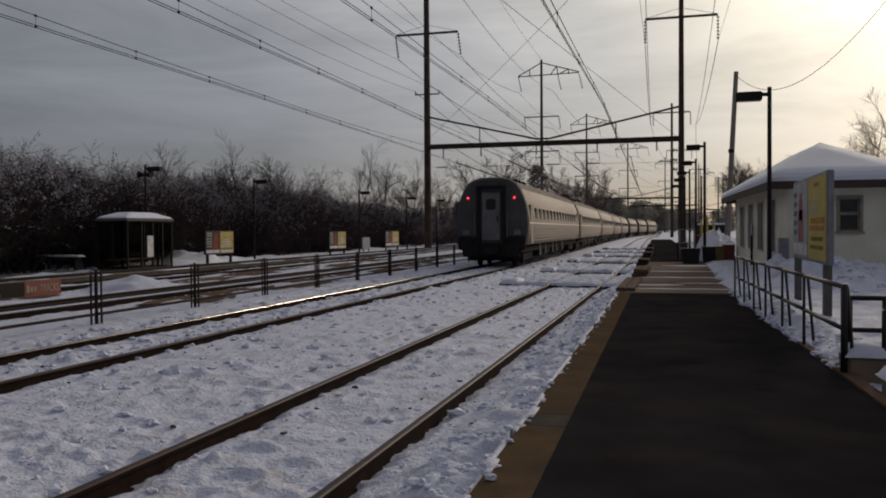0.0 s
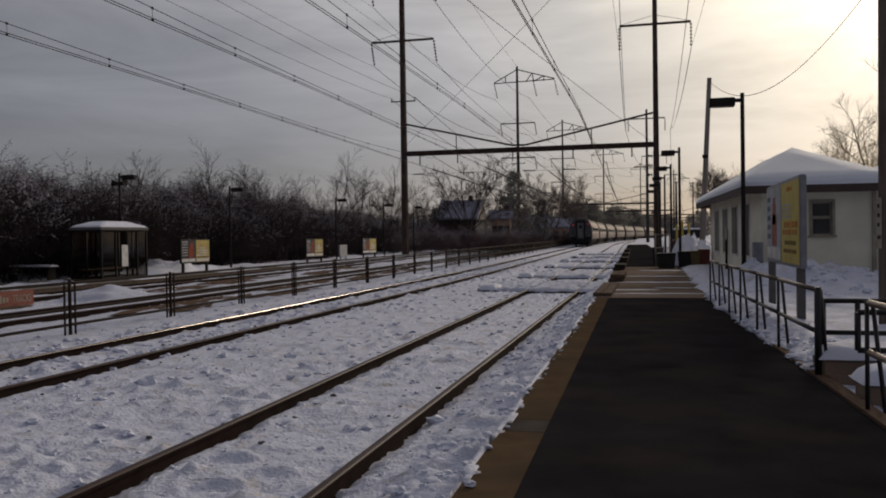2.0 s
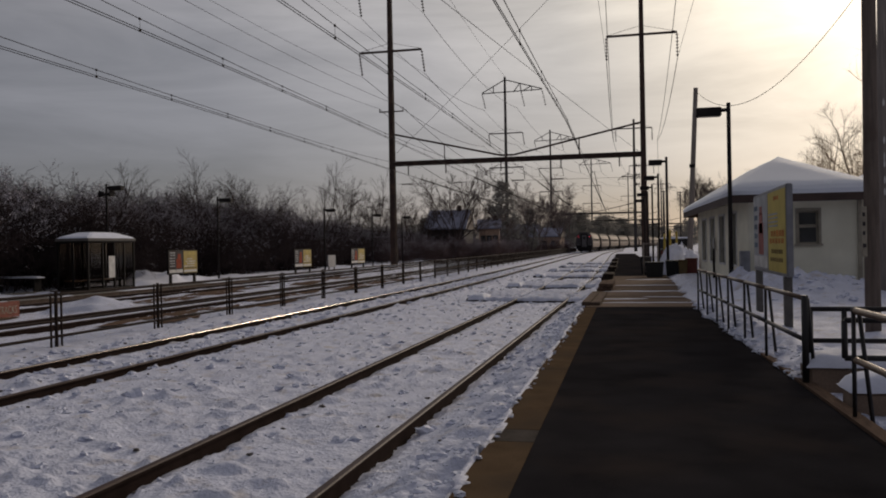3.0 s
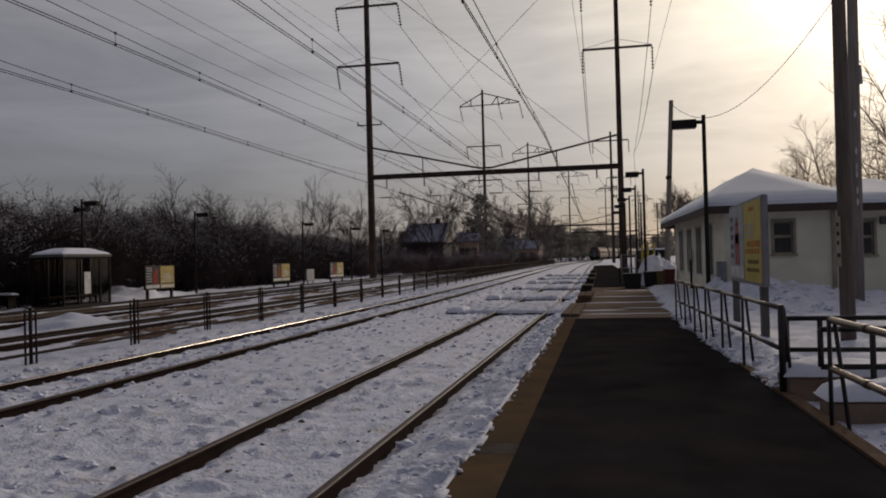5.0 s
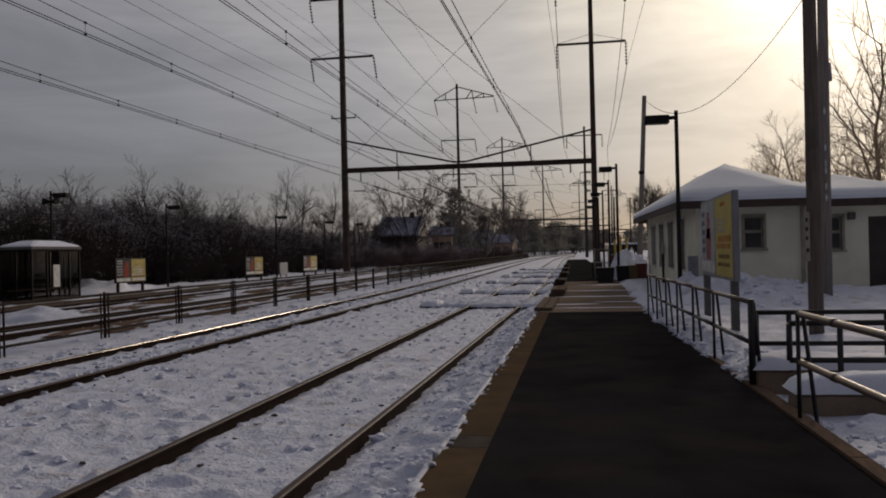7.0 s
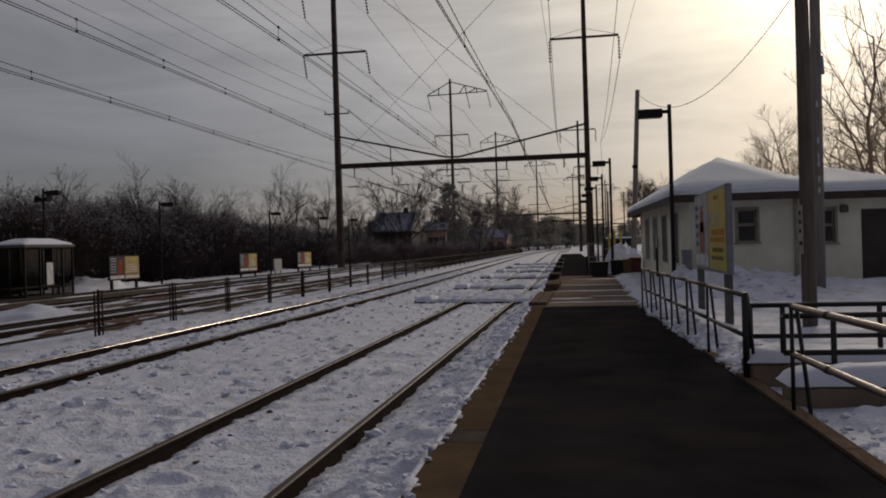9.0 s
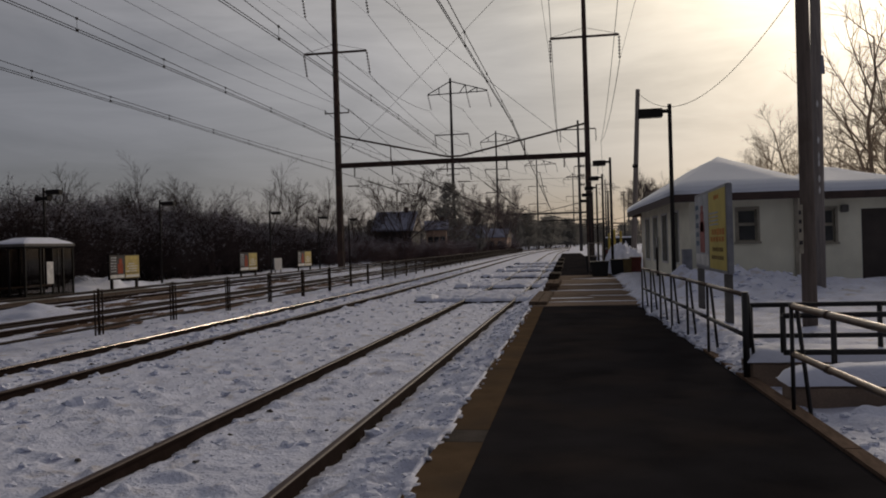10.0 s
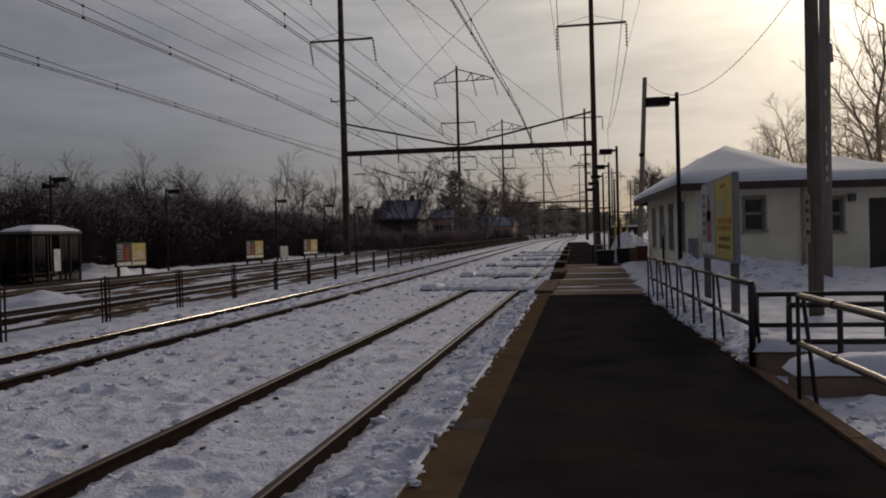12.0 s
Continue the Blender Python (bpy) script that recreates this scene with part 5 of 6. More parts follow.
def cable(name, label, pts, r, category="wire", group="overhead wires"):
    bm = B()
    n = 4
    rings = []
    for k, p in enumerate(pts):
        d = (Vector(pts[min(k + 1, len(pts) - 1)]) - Vector(pts[max(k - 1, 0)])).normalized()
        s = d.cross(Vector((0, 0, 1))).normalized()
        u = s.cross(d)
        rings.append([bm.verts.new(Vector(p) + (s * math.cos(q * math.tau / n) + u * math.sin(q * math.tau / n)) * r) for q in range(n)])
    for a, b in zip(rings, rings[1:]):
        for q in range(n):
            bm.faces.new((a[q], a[(q + 1) % n], b[(q + 1) % n], b[q]))
    return tagged(part(name, bm, WIRE), label, category, group)


def sagging(a, b, sag, n=24):
    a, b = Vector(a), Vector(b)
    return [tuple(a.lerp(b, i / n) - Vector((0, 0, 4 * sag * (i / n) * (1 - i / n)))) for i in range(n + 1)]


SUPPORTS = [-3.0] + GANTRY_Y
for x0, zc in ((-2.85, 6.62), (-7.75, 7.12), (-13.5, 7.75), (-18.3, 7.68)):
    t = thing("catenary", "triple catenary wires with droppers over a track", "wire", "catenaries")
    for ya, yb in zip(SUPPORTS, SUPPORTS[1:]):
        mid, half = (ya + yb) / 2, (yb - ya) / 2
        n = 20
        ys = [ya + (yb - ya) * i / n for i in range(n + 1)]
        lines = {"contact_wire": [zc] * (n + 1), "auxiliary_wire": [zc + 0.07 for _ in ys], "messenger_wire": [zc + 0.18 + 0.95 * ((y - mid - 2) / half) ** 2 for y in ys]}
        for nm, zs in lines.items():
            w = cable(nm, "", [(x0 + line_x(y), y, z) for y, z in zip(ys, zs)], 0.0125 if ya < 70 else 0.03)
            w.parent = t
            for key in ("category", "group"):
                del w[key]
        if ya < 150:
            bm = B()
            for i in range(1, 16):
                y = ya + (yb - ya) * i / 16
                zt = zc + 0.18 + 0.95 * ((y - mid - 2) / half) ** 2
                tube(bm, (x0 + line_x(y), y, zc), (x0 + line_x(y), y, zt), 0.006, n=4, caps=False)
                for z in (zc + 0.02, zt):
                    box(bm, x0 + line_x(y) - 0.02, x0 + line_x(y) + 0.02, y - 0.04, y + 0.04, z - 0.03, z + 0.03)
            tagged(part("dropper", bm, WIRE, t), kind="stuff")
for x, z in ((-24.6, 17.3), (-18.7, 17.3), (-24.6, 22.7), (-18.7, 22.7), (-2.53, 17.2), (3.37, 17.2), (-2.53, 22.6), (3.37, 22.6), (-23.05, 14.3), (-20.75, 14.3)):
    for ya, yb in zip(SUPPORTS, SUPPORTS[1:]):
        oa, ob = line_x(ya) - line_x(75), line_x(yb) - line_x(75)
        far = z if yb < 100 else {22.7: 25.2, 17.3: 18.8, 14.3: 13.7}.get(z, 18.6)
        cable("transmission_wire", "thin transmission wire strung between gantries", sagging((x + oa + (1.2 if x > 3 and ya > 100 else 0), ya, z if ya < 100 else far), (x + ob + (1.2 if x > 3 and yb > 100 else 0), yb, far), (1.1 if x < -10 else 0.35) if ya < 70 else 1.4), 0.013 if ya < 70 else 0.03)
cable("cross_wire", "long stay wire slanting over the tracks", sagging((-13.5, 3.0, 13.6), (0.2, 75, 9.3), 0.2), 0.017)
cable("cross_wire", "long stay wire slanting over the tracks", sagging((6.5, 20.0, 15.3), (-21.7, 75, 10.0), 0.15), 0.016)
cable("static_wire", "thin wire along the heads of the masts", sagging((-21.9, 75, 33.1), (-22.2, 145.7, 30.7), 0.6), 0.022)
cable("service_wire", "sagging service wire between two wooden poles", sagging((2.8, 44, 9.05), (5.1, 19.9, 7.5), 1.7, 30), 0.012)
cable("service_wire", "sagging service wire leading off from the pole", sagging((2.93, 12.0, 9.0), (14, 40.0, 3.6), 1.0), 0.012)


# ---------------------------------------------------------------- trees, thickets and houses
TWIG = [0.0065]


def grow(rnd, verts, faces, p, d, length, r, level, spread, kids, droop=0.0, sides=4, tips=None):
    """A limb of a few bent pieces, which bears smaller limbs."""
    segs = 4 if level > 1 else 3 if level == 1 else 2
    pts, rad = [p], [r]
    for k in range(segs):
        d = (d + Vector((rnd.gauss(0, 1), rnd.gauss(0, 1), rnd.gauss(0, 0.6) - droop)) * (0.15 if level > 1 else 0.17)).normalized()
        p = p + d * (length / segs)
        pts.append(p)
        rad.append(r * (1 - 0.72 * (k + 1) / segs))
    o = len(verts)
    s = d.orthogonal().normalized()
    u = d.cross(s)
    for q, w in zip(pts, rad):
        verts += [tuple(q + (s * math.cos(k * math.tau / sides) + u * math.sin(k * math.tau / sides)) * w) for k in range(sides)]
    for k in range(segs):
        for j in range(sides):
            a = o + k * sides
            faces.append((a + j, a + (j + 1) % sides, a + sides + (j + 1) % sides, a + sides + j))
    if tips is not None and level == 0:
        tips.append((pts[0], pts[-1]))
    if level == 0:
        return
    n = kids[level - 1]
    for k in range(n):
        f = 0.28 + 0.72 * (k + rnd.random()) / n
        i = min(segs - 1, int(f * segs))
        q = pts[i].lerp(pts[i + 1], f * segs - i)
        a = rnd.uniform(0, math.tau)
        side = (s * math.cos(a) + u * math.sin(a))
        dd = (d * (1 - spread) + side * spread + Vector((0, 0, 0.12))).normalized()
        grow(rnd, verts, faces, q, dd, length * rnd.uniform(0.38, 0.62) * (1.1 - 0.45 * f), max(TWIG[0], r * 0.5 * (1.1 - 0.5 * f)), level - 1, spread, kids, droop, 3, tips)


def mesh_from(name, verts, faces, material, smooth=True):
    me = bpy.data.meshes.new(name)
    me.from_pydata(verts, [], faces)
    me.polygons.foreach_set("use_smooth", [smooth] * len(faces))
    me.materials.append(material)
    return me


def bare_tree(seed, height, r, kids, spread, material, label, split=0.3, group="bare trees", stems=1):
    rnd = random.Random(seed)
    t = thing("bare_tree", label, "tree", group)
    v, f = [], []
    tv, tf = [], []
    for s in range(stems):
        lean = Vector((rnd.gauss(0, 0.06 + 0.12 * (stems > 1)), rnd.gauss(0, 0.06 + 0.12 * (stems > 1)), 1)).normalized()
        top = lean * height * split
        grow(rnd, tv, tf, Vector((0, 0, -0.2)), lean, height * split + 0.2, r, 0, 0, (), sides=8)
        # the leader and main limbs
        n = 4 + rnd.randrange(3)
        for k in range(n):
            a = rnd.uniform(0, math.tau)
            up = 0.55 + 0.45 * rnd.random() if k else 1.6
            d = Vector((math.cos(a) * spread * 1.5, math.sin(a) * spread * 1.5, up)).normalized()
            start = lean * height * split * (0.72 + 0.28 * rnd.random()) if k else top * 0.98
            grow(rnd, v, f, start, d, height * (1 - split) * (0.95 if not k else rnd.uniform(0.6, 0.9)), r * (0.5 if k else 0.6), 3, spread, kids, sides=5)
    ob = new("trunk", mesh_from("trunk", tv, tf, material))
    ob.parent = t
    ob = new("crown", mesh_from("crown", v, f, material))
    ob.parent = t
    return t


def place(t, spots):
    """The built thing goes to the first spot, copies to the rest: (x, y, z, turn, size)."""
    for k, (x, y, z, a, s) in enumerate(spots):
        if k == 0:
            t.scale = (s, s, s)
            t.matrix_basis = pose(x, y, z, 0, 0, a) @ Matrix.Diagonal((s, s, s, 1))
        else:
            c = copy_thing(t, pose(x, y, z, 0, 0, a))
            c.matrix_basis = pose(x, y, z, 0, 0, a) @ Matrix.Diagonal((s, s, s, 1))


TWIG[0] = 0.008
a = bare_tree(21, 12.0, 0.16, (6, 7, 7), 0.40, BARK, "tall bare winter tree behind the tracks")
place(a, [(-28.5, 53, 0, 60, 0.60), (-28.6, 75, 0, 200, 0.74), (-28.6, 92, 0, 140, 0.74)])
a = bare_tree(34, 11.0, 0.14, (6, 7, 7), 0.38, BARK, "slender bare winter tree in the thicket")
place(a, [(-27.2, 57, 0, 0, 0.62), (-27.5, 41, 0, 160, 0.56), (-27.6, 79, 0, 300, 0.78), (-27.3, 99, 0, 120, 0.7), (-31, 66, 0, 40, 0.72)])
TWIG[0] = 0.015
a = bare_tree(52, 11.9, 0.17, (8, 8, 8), 0.42, BARK, "tall spreading bare tree before the far house", split=0.24)
place(a, [(-21.3, 100, 0, 20, 0.92), (-29.3, 97, 0, 150, 0.66), (-27.6, 106, 0, 45, 0.62), (-22.6, 104, 0, 230, 0.86)])
a = bare_tree(57, 11.6, 0.15, (7, 7, 7), 0.34, HAZY_PALE_BARK, "slim bare tree with haze-greyed pale bark along the line", split=0.3)
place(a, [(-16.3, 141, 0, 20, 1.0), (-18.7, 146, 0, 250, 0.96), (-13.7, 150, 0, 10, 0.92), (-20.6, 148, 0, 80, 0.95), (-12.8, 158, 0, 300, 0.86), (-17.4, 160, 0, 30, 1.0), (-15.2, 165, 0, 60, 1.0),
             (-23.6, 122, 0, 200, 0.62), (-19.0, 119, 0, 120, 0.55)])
TWIG[0] = 0.0075
# these backlit crowns wear the bark with glare in its colour
a = bare_tree(8, 11.0, 0.20, (8, 8, 8), 0.46, GLARE_BARK, "spreading bare tree with glare-paled twigs behind the building", group="trees behind the building", split=0.22)
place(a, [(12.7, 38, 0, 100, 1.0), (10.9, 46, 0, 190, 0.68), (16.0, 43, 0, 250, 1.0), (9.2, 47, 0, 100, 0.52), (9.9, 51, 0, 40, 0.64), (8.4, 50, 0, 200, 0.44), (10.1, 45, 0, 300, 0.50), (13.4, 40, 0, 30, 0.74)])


TWIG[0] = 0.0065


def round_tree(seed, height, wide, label):
    """A bole with a dense, rounded head of fine branches."""
    rnd = random.Random(seed)
    t = thing("bare_tree", label, "tree", "trees behind the building")
    v, f, tv, tf = [], [], [], []
    bole = height * 0.42
    grow(rnd, tv, tf, Vector((0, 0, -0.2)), Vector((0, 0, 1)), bole + 0.5, 0.13, 0, 0, (), sides=8)
    for k in range(36):
        a = rnd.uniform(0, math.tau)
        d = Vector((math.cos(a) * rnd.random() ** 0.6, math.sin(a) * rnd.random() ** 0.6, rnd.uniform(0.15, 1.0))).normalized()
        reach = 1 / math.sqrt((math.hypot(d.x, d.y) / (wide / 2)) ** 2 + (d.z / (height - bole)) ** 2)
        lift = rnd.random() ** 1.3 * 0.5
        grow(rnd, v, f, Vector((0, 0, bole + lift * (height - bole))), d, reach * (1 - lift) * rnd.uniform(0.5, 0.75), 0.03, 2, 0.45, (9, 11), 0.0, 3)
    for nm, q, w in (("trunk", tv, tf), ("crown", v, f)):
        ob = new(nm, mesh_from(nm, q, w, HAZY_PALE_BARK))
        ob.parent = t
    return t


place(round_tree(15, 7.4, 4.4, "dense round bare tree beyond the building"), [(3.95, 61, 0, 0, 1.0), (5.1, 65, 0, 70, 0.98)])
TWIG[0] = 0.0075


def thicket(seed, height, wide, stems, frost=1.0, bark=TWIGS, label="dark tangled bare shrub with snow caught on it"):
    """A clump of bare stems with twigs, and snow caught on the twigs."""
    rnd = random.Random(seed)
    t = thing("shrub", label, "shrub", "shrubs of the thicket")
    v, f, tips = [], [], []
    for s in range(stems):
        p = Vector((rnd.gauss(0, wide * 0.35), rnd.gauss(0, wide * 0.35), -0.1))
        d = Vector((rnd.gauss(0, 0.35), rnd.gauss(0, 0.35), 1)).normalized()
        grow(rnd, v, f, p, d, height * rnd.uniform(0.5, 0.92), 0.032, 2, 0.62, (11, 11), 0.05, 3, tips)
    ob = new("stem_tangle", mesh_from("stem_tangle", v, f, bark))
    ob.parent = t
    sv, sf = [], []
    for a, b in tips:
        h = (b.z / height - 0.42) / 0.45
        if rnd.random() > frost * h * (0.34 + 1.7 * noise.noise(b * 0.8 + Vector((seed, 0, 0)))):
            continue
        for q in range(7):
            # small ragged flakes along the outer half of the twig
            p = a.lerp(b, rnd.uniform(0.35, 1.0)) + Vector((rnd.gauss(0, 0.03), rnd.gauss(0, 0.03), rnd.gauss(0.01, 0.02)))
            e1 = Vector((rnd.gauss(0, 1), rnd.gauss(0, 1), rnd.gauss(0, 0.5))).normalized() * rnd.uniform(0.018, 0.052)
            e2 = e1.orthogonal().normalized() * rnd.uniform(0.010, 0.028)
            o = len(sv)
            sv += [tuple(p - e1), tuple(p + e2), tuple(p + e1), tuple(p - e2)]
            sf.append((o, o + 1, o + 2, o + 3))
    ob = tagged(new("caught_snow", mesh_from("caught_snow", sv, sf, FROST, False)), kind="stuff")
    ob.parent = t
    return t


rnd = random.Random(77)
kinds = [thicket(100 + k, 4.6, 2.6, 46, 0.4 if k < 2 else 1.15) for k in range(5)]
# two more kinds for the far rows, in the haze-paled colour
kinds += [thicket(110 + k, 4.6, 2.6, 34, 1.0, HAZY_BRUSH, "bare shrub with haze-paled brown twigs beside the line") for k in range(2)]
spots = [[] for _ in kinds]
k = 0
for row, (dx, step, size) in enumerate(((-26.6, 2.6, 0.80), (-29.3, 2.9, 1.02), (-32.4, 3.2, 1.18), (-36.5, 3.6, 1.25))):
    y = 16.0 + row
    while y < 125:
        if not 106 < y < 120:
            spots[k % 2 if row == 0 else 2 + k % 3].append((dx + line_x(y) + rnd.uniform(-0.8, 0.8), y + rnd.uniform(-0.6, 0.6), -0.1, rnd.uniform(0, 360), size * rnd.uniform(0.85, 1.15) * (1.0 + 0.35 * hill(dx * 0.2, y, 0.16, 33)) * (0.85 if y > 80 else 1.0)))
        k += 1
        y += step * (1 if y < 80 else 1.4)
# rows from y 84 on use only the haze-paled kinds
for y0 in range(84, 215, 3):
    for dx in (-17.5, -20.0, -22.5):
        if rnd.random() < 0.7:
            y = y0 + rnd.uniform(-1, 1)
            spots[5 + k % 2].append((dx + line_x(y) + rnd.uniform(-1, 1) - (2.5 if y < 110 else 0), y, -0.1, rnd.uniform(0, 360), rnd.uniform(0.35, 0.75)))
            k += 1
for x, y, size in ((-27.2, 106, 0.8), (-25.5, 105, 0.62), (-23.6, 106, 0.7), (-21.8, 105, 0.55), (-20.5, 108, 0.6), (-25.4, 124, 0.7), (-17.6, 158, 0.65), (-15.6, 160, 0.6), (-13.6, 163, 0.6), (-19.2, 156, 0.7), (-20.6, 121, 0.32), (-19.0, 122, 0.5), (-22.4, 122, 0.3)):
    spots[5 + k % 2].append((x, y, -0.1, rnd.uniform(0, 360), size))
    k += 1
for t, s in zip(kinds, spots):
    place(t, s)


def conifer(seed, height, label, rounded=False):
    rnd = random.Random(seed)
    t = thing("conifer", label, "tree", "conifers")
    v, f = [], []
    grow(rnd, v, f, Vector((0, 0, -0.2)), Vector((0, 0, 1)), height, height * 0.016, 0, 0, (), sides=6)
    ob = new("trunk", mesh_from("trunk", v, f, BARK))
    ob.parent = t
    v, f = [], []
    for k in range(58):
        # each limb carries a ragged clump of needles
        h = (k + rnd.random()) / 58
        a = k * 2.4 + rnd.uniform(-0.5, 0.5)
        wide = (1 - h) ** 0.55 * min(1.0, 0.35 + 2.2 * h) if not rounded else math.sqrt(max(0.02, 1 - (h * 1.35 - 0.4) ** 2))
        reach = height * (0.27 if not rounded else 0.30) * wide * rnd.uniform(0.3, 1.1)
        c = Vector((math.cos(a) * reach, math.sin(a) * reach, height * (0.12 + 0.84 * h)))
        big = height * rnd.uniform(0.05, 0.10) * (0.6 + 0.5 * wide)
        for q in range(44):
            p = c + Vector((rnd.gauss(0, 0.6), rnd.gauss(0, 0.6), rnd.gauss(0, 0.38))) * big
            o = len(v)
            s = height * rnd.uniform(0.010, 0.026)
            e1 = Vector((rnd.gauss(0, 1), rnd.gauss(0, 1), rnd.gauss(0, 0.6))).normalized()
            e2 = e1.orthogonal().normalized()
            v += [tuple(p - e1 * s), tuple(p + e2 * s * 0.6), tuple(p + e1 * s * 1.3), tuple(p - e2 * s * 0.6)]
            f += [(o, o + 1, o + 2), (o, o + 2, o + 3)]
    ob = new("crown", mesh_from("crown", v, f, HAZY_CONIFER, False))
    ob.parent = t
    return t


a = conifer(5, 11.5, "dark conifer by the houses")
place(a, [(-21.4, 136, 0, 0, 1.06), (-23.2, 140, 0, 50, 0.72), (-18.6, 149, 0, 90, 0.7)])
b = conifer(6, 9.0, "dark tree in the distant wood at the bend", True)
rnd = random.Random(9)
spots = []
for k in range(36):
    y = 252 + 170 * (k / 36) + rnd.uniform(-4, 4)
    spots.append((line_x(y) - rnd.uniform(20.5, 27), y, 0, rnd.uniform(0, 360), rnd.uniform(0.95, 1.35)))
for k in range(110):
    y = rnd.uniform(240, 420)
    x = line_x(y) - rnd.uniform(27, 90)
    spots.append((x, y, 0, rnd.uniform(0, 360), rnd.uniform(0.75, 1.25)))
for k in range(50):
    y = rnd.uniform(430, 560)
    spots.append((rnd.uniform(-80, 90), y, 0, rnd.uniform(0, 360), rnd.uniform(0.9, 1.3)))
for k in range(40):
    y = rnd.uniform(230, 420)
    spots.append((line_x(y) + rnd.uniform(9, 60), y, 0, rnd.uniform(0, 360), rnd.uniform(0.6, 1.0)))
place(b, spots)


TWIG[0] = 0.0065


def cottage(x, y, w, d, h, rise, wall, label, turn=0):
    t = thing("house", label, "house", "houses beyond the thicket", (x, y, 0), turn)
    bm = B()
    box(bm, -w / 2, w / 2, -d / 2, d / 2, -0.2, h)
    part("wall", bm, wall, t)
    bm = B()
    prism(bm, [(-d / 2 - 0.4, h - 0.1), (d / 2 + 0.4, h - 0.1), (0, h + rise)], -w / 2 - 0.3, w / 2 + 0.3, "x")
    part("roof", bm, FASCIA, t)
    bm = B()
    o = [(-d / 2 - 0.42, h - 0.05), (0, h + rise + 0.06), (d / 2 + 0.42, h - 0.05), (d / 2 + 0.40, h + 0.12), (0, h + rise + 0.25), (-d / 2 - 0.40, h + 0.12)]
    prism(bm, o, -w / 2 - 0.35, w / 2 + 0.35, "x")
    part("roof_snow", bm, THIN_ROOF_SNOW, t)
    bm = B()
    box(bm, w * 0.2, w * 0.2 + 0.6, -0.3, 0.3, h, h + rise + 0.8)
    part("chimney", bm, FASCIA, t)
    for k in (-0.3, 0.0, 0.3):
        bm = B()
        box(bm, w * k - 0.4, w * k + 0.4, -d / 2 - 0.04, -d / 2 + 0.02, h * 0.4, h * 0.75)
        win = part("window", bm, WINDOW_DARK, t)
        bm = B()
        box(bm, w * k - 0.5, w * k + 0.5, -d / 2 - 0.08, -d / 2 - 0.02, h * 0.4 - 0.1, h * 0.4 - 0.01)
        part("sill", bm, WHITE_PAINT, win)
    return t


cottage(-25.0, 113, 5.0, 6.0, 3.9, 2.4, DARK_WALL, "dark house with a snowy pitched roof behind the thicket")
cottage(-22.4, 129, 3.0, 5.0, 4.2, 1.2, TAN_WALL, "small tan house with a snowy roof among trees", 8)
cottage(-18.5, 175, 6.0, 6.0, 3.2, 1.6, TAN_WALL, "pale house with a snowy roof far along the line", -5)
cottage(-26.5, 190, 9.0, 7.0, 4.0, 2.0, DARK_WALL, "distant house with a snowy roof", 5)


# ---------------------------------------------------------------- the train
CAR = 26.0


def coach_profile(k=1.0):
    pts = []
    side = [(1.50, 0.95), (1.58, 1.35), (1.60, 1.9), (1.57, 2.3), (1.48, 2.75), (1.38, 3.05), (1.23, 3.38), (1.03, 3.64), (0.78, 3.79), (0.45, 3.86), (0.0, 3.88)]
    pts = [(x * k, z) for x, z in side] + [(-x * k, z) for x, z in side[:-1][::-1]]
    return pts


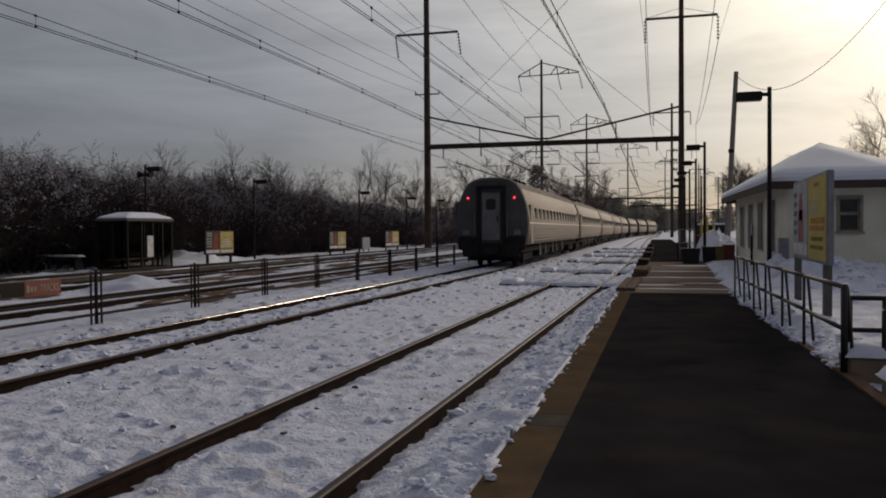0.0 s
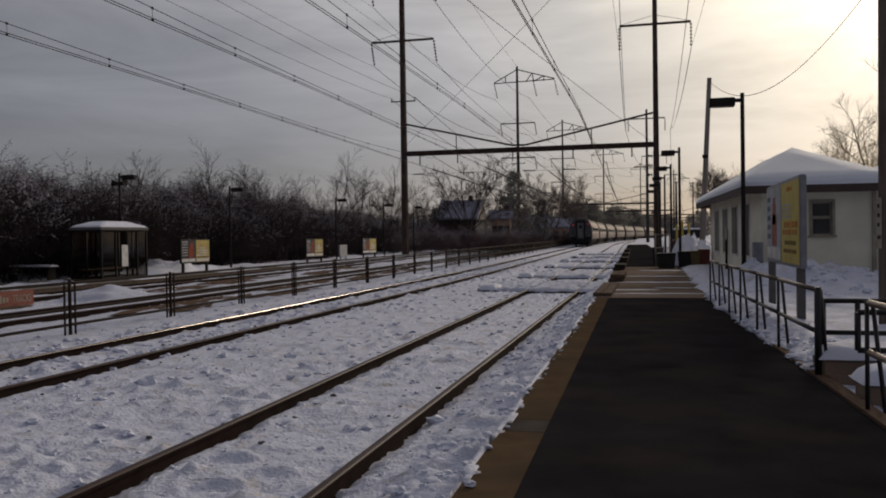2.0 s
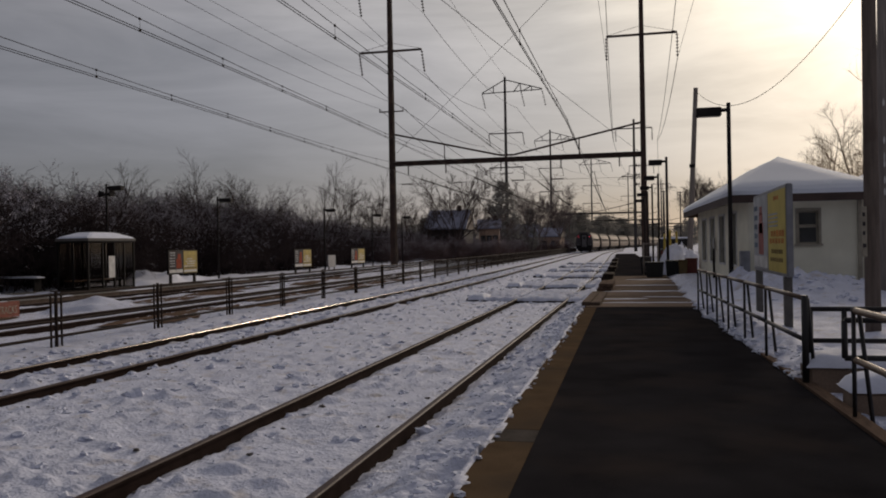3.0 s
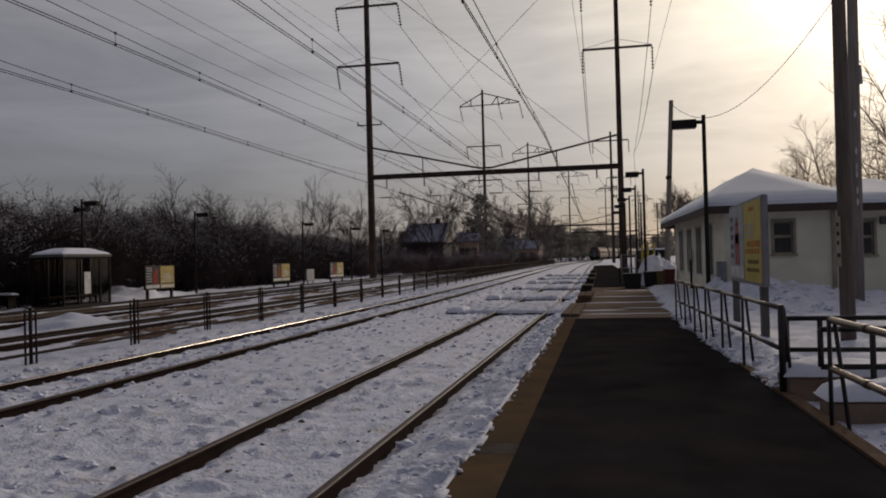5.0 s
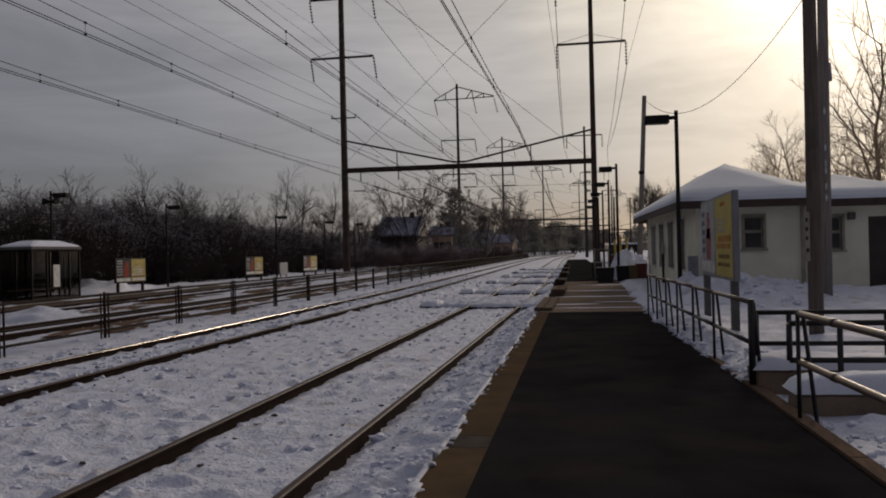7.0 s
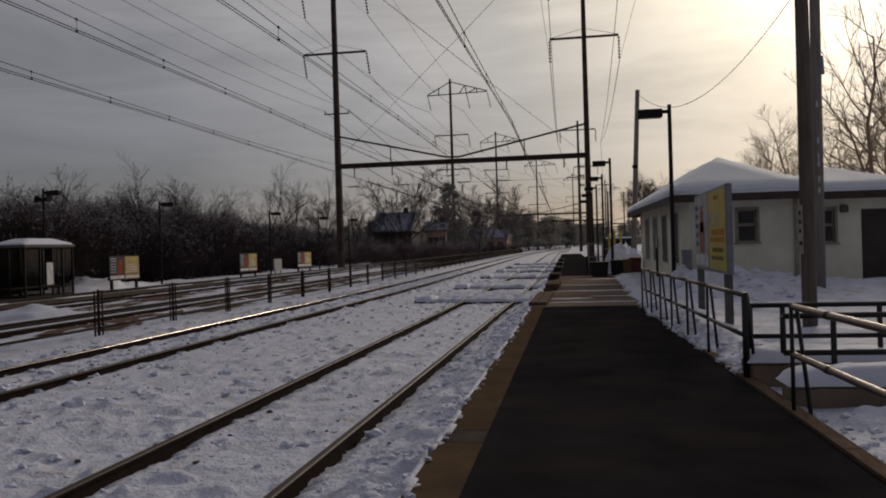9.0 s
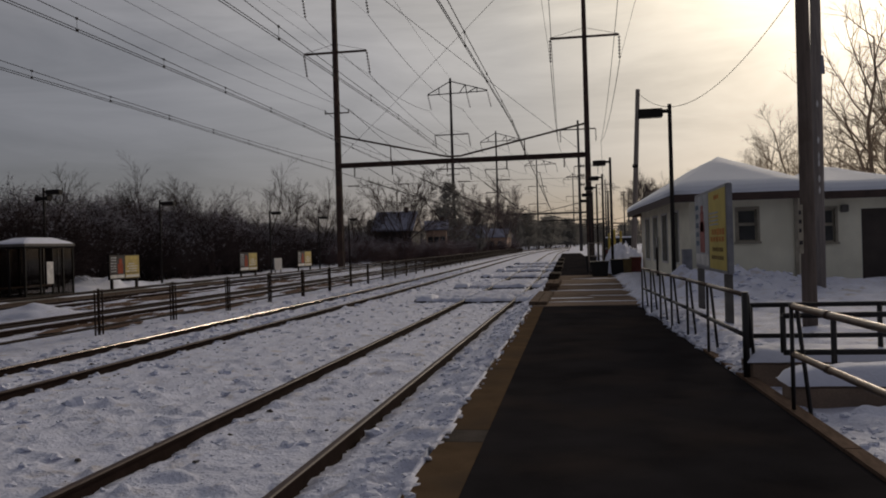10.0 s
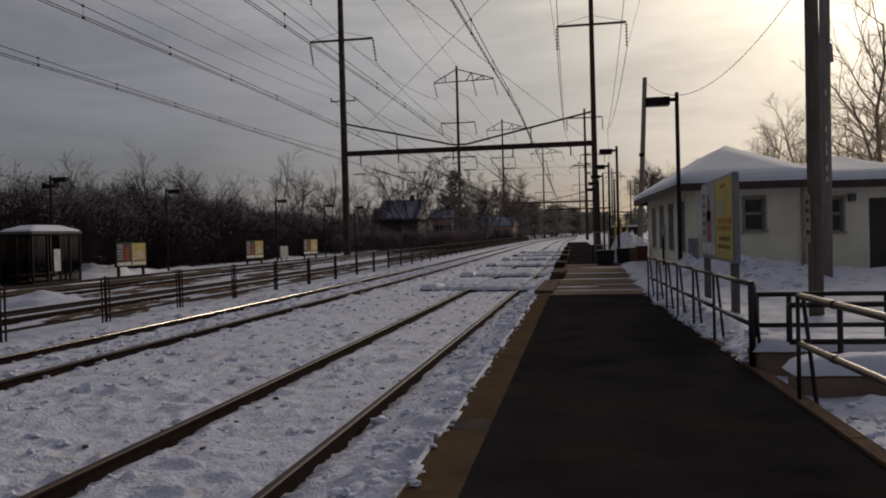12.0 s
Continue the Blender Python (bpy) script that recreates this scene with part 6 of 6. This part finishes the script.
def make_coach(last):
    t = thing("rail_coach", "stainless passenger coach with " + ("grey end door and red tail lights" if last else "small dark windows"), "train", "coaches of the train")
    bm = B()
    prof = coach_profile()
    rings = []
    for y, s, dz in ((0.16 if last else 0.42, 0.985, -0.03), (0.26 if last else 0.55, 1.0, 0), (CAR - 0.85, 1.0, 0), (CAR - 0.7, 0.97, -0.05)):
        rings.append([bm.verts.new((x * s, y, z + dz * (z > 3))) for x, z in prof])
    for a, b in zip(rings, rings[1:]):
        for j in range(len(prof)):
            bm.faces.new((a[j], a[(j + 1) % len(prof)], b[(j + 1) % len(prof)], b[j])).smooth = True
    bm.faces.new(rings[0])
    bm.faces.new(rings[-1][::-1])
    part("body", bm, STAINLESS, t)
    bm = B()
    ring = [[bm.verts.new((x * 1.004, y, z + (0.006 if z > 3 else 0))) for x, z in prof] for y in (0.27 if last else 0.56, 0.40 if last else 0.68)]
    for j in range(len(prof)):
        bm.faces.new((ring[0][j], ring[0][(j + 1) % len(prof)], ring[1][(j + 1) % len(prof)], ring[1][j])).smooth = True
    part("end_band", bm, TRAIN_BLACK, t)
    for y0, y1 in ((-0.02, 0.41), (CAR - 0.69, CAR - 0.03)):
        if last and y0 < 0:
            continue
        bm = B()
        ring = [[bm.verts.new((x * 0.92, y, z - 0.06)) for x, z in prof] for y in (y0, y1)]
        for j in range(len(prof)):
            bm.faces.new((ring[0][j], ring[0][(j + 1) % len(prof)], ring[1][(j + 1) % len(prof)], ring[1][j]))
        part("gangway_bellows", bm, TRAIN_BLACK, t)
    # the end, slightly domed, with flat panels beside the recessed door
    bm = B()
    outer = [bm.verts.new((x * 0.985, 0.155, z - (0.03 if z > 3 else 0))) for x, z in prof]
    inner = [bm.verts.new((x * 0.86, 0.04, 1.03 + (z - 0.95) * 0.93)) for x, z in prof]
    for j in range(len(prof)):
        bm.faces.new((outer[j], outer[(j + 1) % len(prof)], inner[(j + 1) % len(prof)], inner[j])).smooth = True
    bm.faces.new(inner)
    part("end_panel", bm, TRAIN_END, t)
    bm = B()
    for a, b in ((-0.62, -0.48), (0.48, 0.62)):
        box(bm, a, b, -0.14, 0.04, 0.95, 3.35)
    box(bm, -0.62, 0.62, -0.14, 0.04, 3.35, 3.5)
    part("diaphragm", bm, TRAIN_BLACK, t)
    bm = B()
    box(bm, -0.40, 0.40, -0.04, 0.035, 1.15, 3.2)
    door = part("end_door", bm, TRAIN_DOOR, t, bevel=0.015)
    bm = B()
    ring = [(0.215 * max(-1, min(1, 1.25 * math.cos(k * math.tau / 16))), 2.70 + 0.24 * max(-1, min(1, 1.25 * math.sin(k * math.tau / 16)))) for k in range(16)]
    prism(bm, ring, -0.050, -0.041)
    part("door_window", bm, TRAIN_WINDOW, door)
    bm = B()
    box(bm, 0.27, 0.31, -0.085, -0.041, 1.95, 2.2)
    part("door_handle", bm, TRAIN_BLACK, door)
    # a dark band across the foot of the end, steps and the roof's edge fittings
    for x in (-1, 1):
        bm = B()
        box(bm, *sorted((x * 0.63, x * 1.46)), 0.0, 0.12, 0.72, 1.32)
        part("step_well", bm, TRAIN_BLACK, t, bevel=0.02)
        bm = B()
        box(bm, *sorted((x * 0.98, x * 1.28)), 0.015, 0.05, 1.38, 1.60)
        part("marker_box", bm, TRAIN_DOOR, t, bevel=0.015)
        bm = B()
        tube(bm, (x * 0.72, -0.10, 1.25), (x * 0.72, -0.10, 2.35), 0.022, n=6)
        part("grab_rail", bm, TRAIN_DOOR, t)
        bm = B()
        tube(bm, (x * 0.5, -0.25, 0.62), (x * 0.34, -0.38, 0.32), 0.035, n=6)
        part("brake_hose", bm, TRAIN_BLACK, t)
        for y in (0.9, 1.9, 3.3):
            bm = B()
            box(bm, *sorted((x * 0.74, x * 0.98)), y, y + 0.35, 3.66, 3.83)
            part("roof_fitting", bm, TRAIN_BLACK, t, bevel=0.03)
    # roof sheet above the seam and shallow ribs along the lower side
    top = [(x, z) for x, z in prof if z > 3.3]
    top = [(x * 1.004, z + 0.005) for x, z in top]
    bm = B()
    ring = [[bm.verts.new((x, y, z)) for x, z in top] for y in ((0.42 if last else 0.70), CAR - 0.9)]
    for j in range(len(top) - 1):
        bm.faces.new((ring[0][j], ring[0][j + 1], ring[1][j + 1], ring[1][j])).smooth = True
    part("roof_sheet", bm, TRAIN_ROOF, t)
    for x in (-1, 1):
        for z, xo in ((1.12, 1.545), (1.26, 1.57), (1.40, 1.588), (1.54, 1.594), (1.68, 1.60)):
            bm = B()
            box(bm, *sorted((x * (xo - 0.02), x * (xo + 0.012))), 2.0, CAR - 2.4, z - 0.025, z + 0.025)
            part("side_rib", bm, STAINLESS, t)
    if last:
        for x in (-1.02, 1.02):
            bm = B()
            tube(bm, (x, -0.02, 2.98), (x, 0.06, 2.98), 0.042, n=12)
            part("tail_light", bm, TAIL_LIGHT, t, "glowing red lamp")
    bm = B()
    box(bm, -1.30, 1.30, 0.05, CAR - 0.6, 0.62, 0.95)
    part("underframe", bm, TRAIN_BLACK, t)
    bm = B()
    box(bm, -1.25, 1.25, -0.06, 0.10, 0.42, 0.97)
    box(bm, -0.35, 0.35, -0.45, -0.06, 0.55, 0.95)
    part("buffer_beam", bm, TRAIN_BLACK, t)
    for y0 in (1.2, CAR - 4.6):
        bm = B()
        box(bm, -1.22, 1.22, y0 - 0.1, y0 + 2.9, 0.22, 0.72)
        bg = part("bogie", bm, TRAIN_BLACK, t, bevel=0.04)
        for dy in (0.3, 2.5):
            bm = B()
            for x in (-0.79, 0.79):
                tube(bm, (x - 0.065, y0 + dy, 0.455), (x + 0.065, y0 + dy, 0.455), 0.455, n=20)
            tube(bm, (-0.75, y0 + dy, 0.455), (0.75, y0 + dy, 0.455), 0.08)
            part("wheelset", bm, RAIL_RUST, bg)
    for y0, ln, z0 in ((6.2, 1.4, 0.30), (8.3, 2.4, 0.36), (11.6, 1.1, 0.26), (13.4, 2.2, 0.34), (16.5, 1.8, 0.40)):
        bm = B()
        box(bm, -1.25, 1.25, y0, y0 + ln, z0, 0.62)
        part("equipment_box", bm, TRAIN_BLACK, t, bevel=0.03)
        bm = B()
        for x in (-1.30, 1.30):
            box(bm, x - 0.03, x + 0.03, y0 - 0.16, y0 - 0.04, 0.32, 0.95)
        part("hanger_bracket", bm, STAINLESS, t)
    for x in (-1, 1):
        bm = B()
        box(bm, *sorted((x * 1.598, x * 1.607)), 0.6, CAR - 0.95, 1.86, 1.92)
        part("side_band", bm, STRIPE, t)
        for k in range(14):
            y0 = 2.6 + k * 1.48
            bm = B()
            prism(bm, [(y0, 2.08), (y0 + 0.66, 2.08), (y0 + 0.66, 2.58), (y0, 2.58)], min(x * 1.52, x * 1.603), max(x * 1.52, x * 1.603), "x")
            part("side_window", bm, TRAIN_WINDOW, t, bevel=0.02)
        for y0 in (0.95, CAR - 2.3):
            bm = B()
            box(bm, *sorted((x * 1.50, x * 1.604)), y0, y0 + 0.8, 1.0, 2.7)
            part("side_door", bm, STAINLESS, t)
    return t


coaches = [make_coach(True)]
second = make_coach(False)
coaches.append(second)
coaches += [copy_thing(second, pose(0, 0, 0)) for _ in range(6)]

SPEED, START = 41.5, 36.2


def on_line(s):
    """The pose on the second track at s metres along."""
    y = s - 4.0e-4 * max(0.0, s - 160) ** 2 * 0.15
    dx = (line_x(y + 1) - line_x(y - 1)) / 2
    return pose(-7.70 + line_x(y), y, 0, 0, 0, -math.degrees(math.atan(dx)))


def motions():
    for k, c in enumerate(coaches):
        walk(c, [(q * 0.5, on_line(START + SPEED * q * 0.5 + CAR * k)) for q in range(25)])


motions()
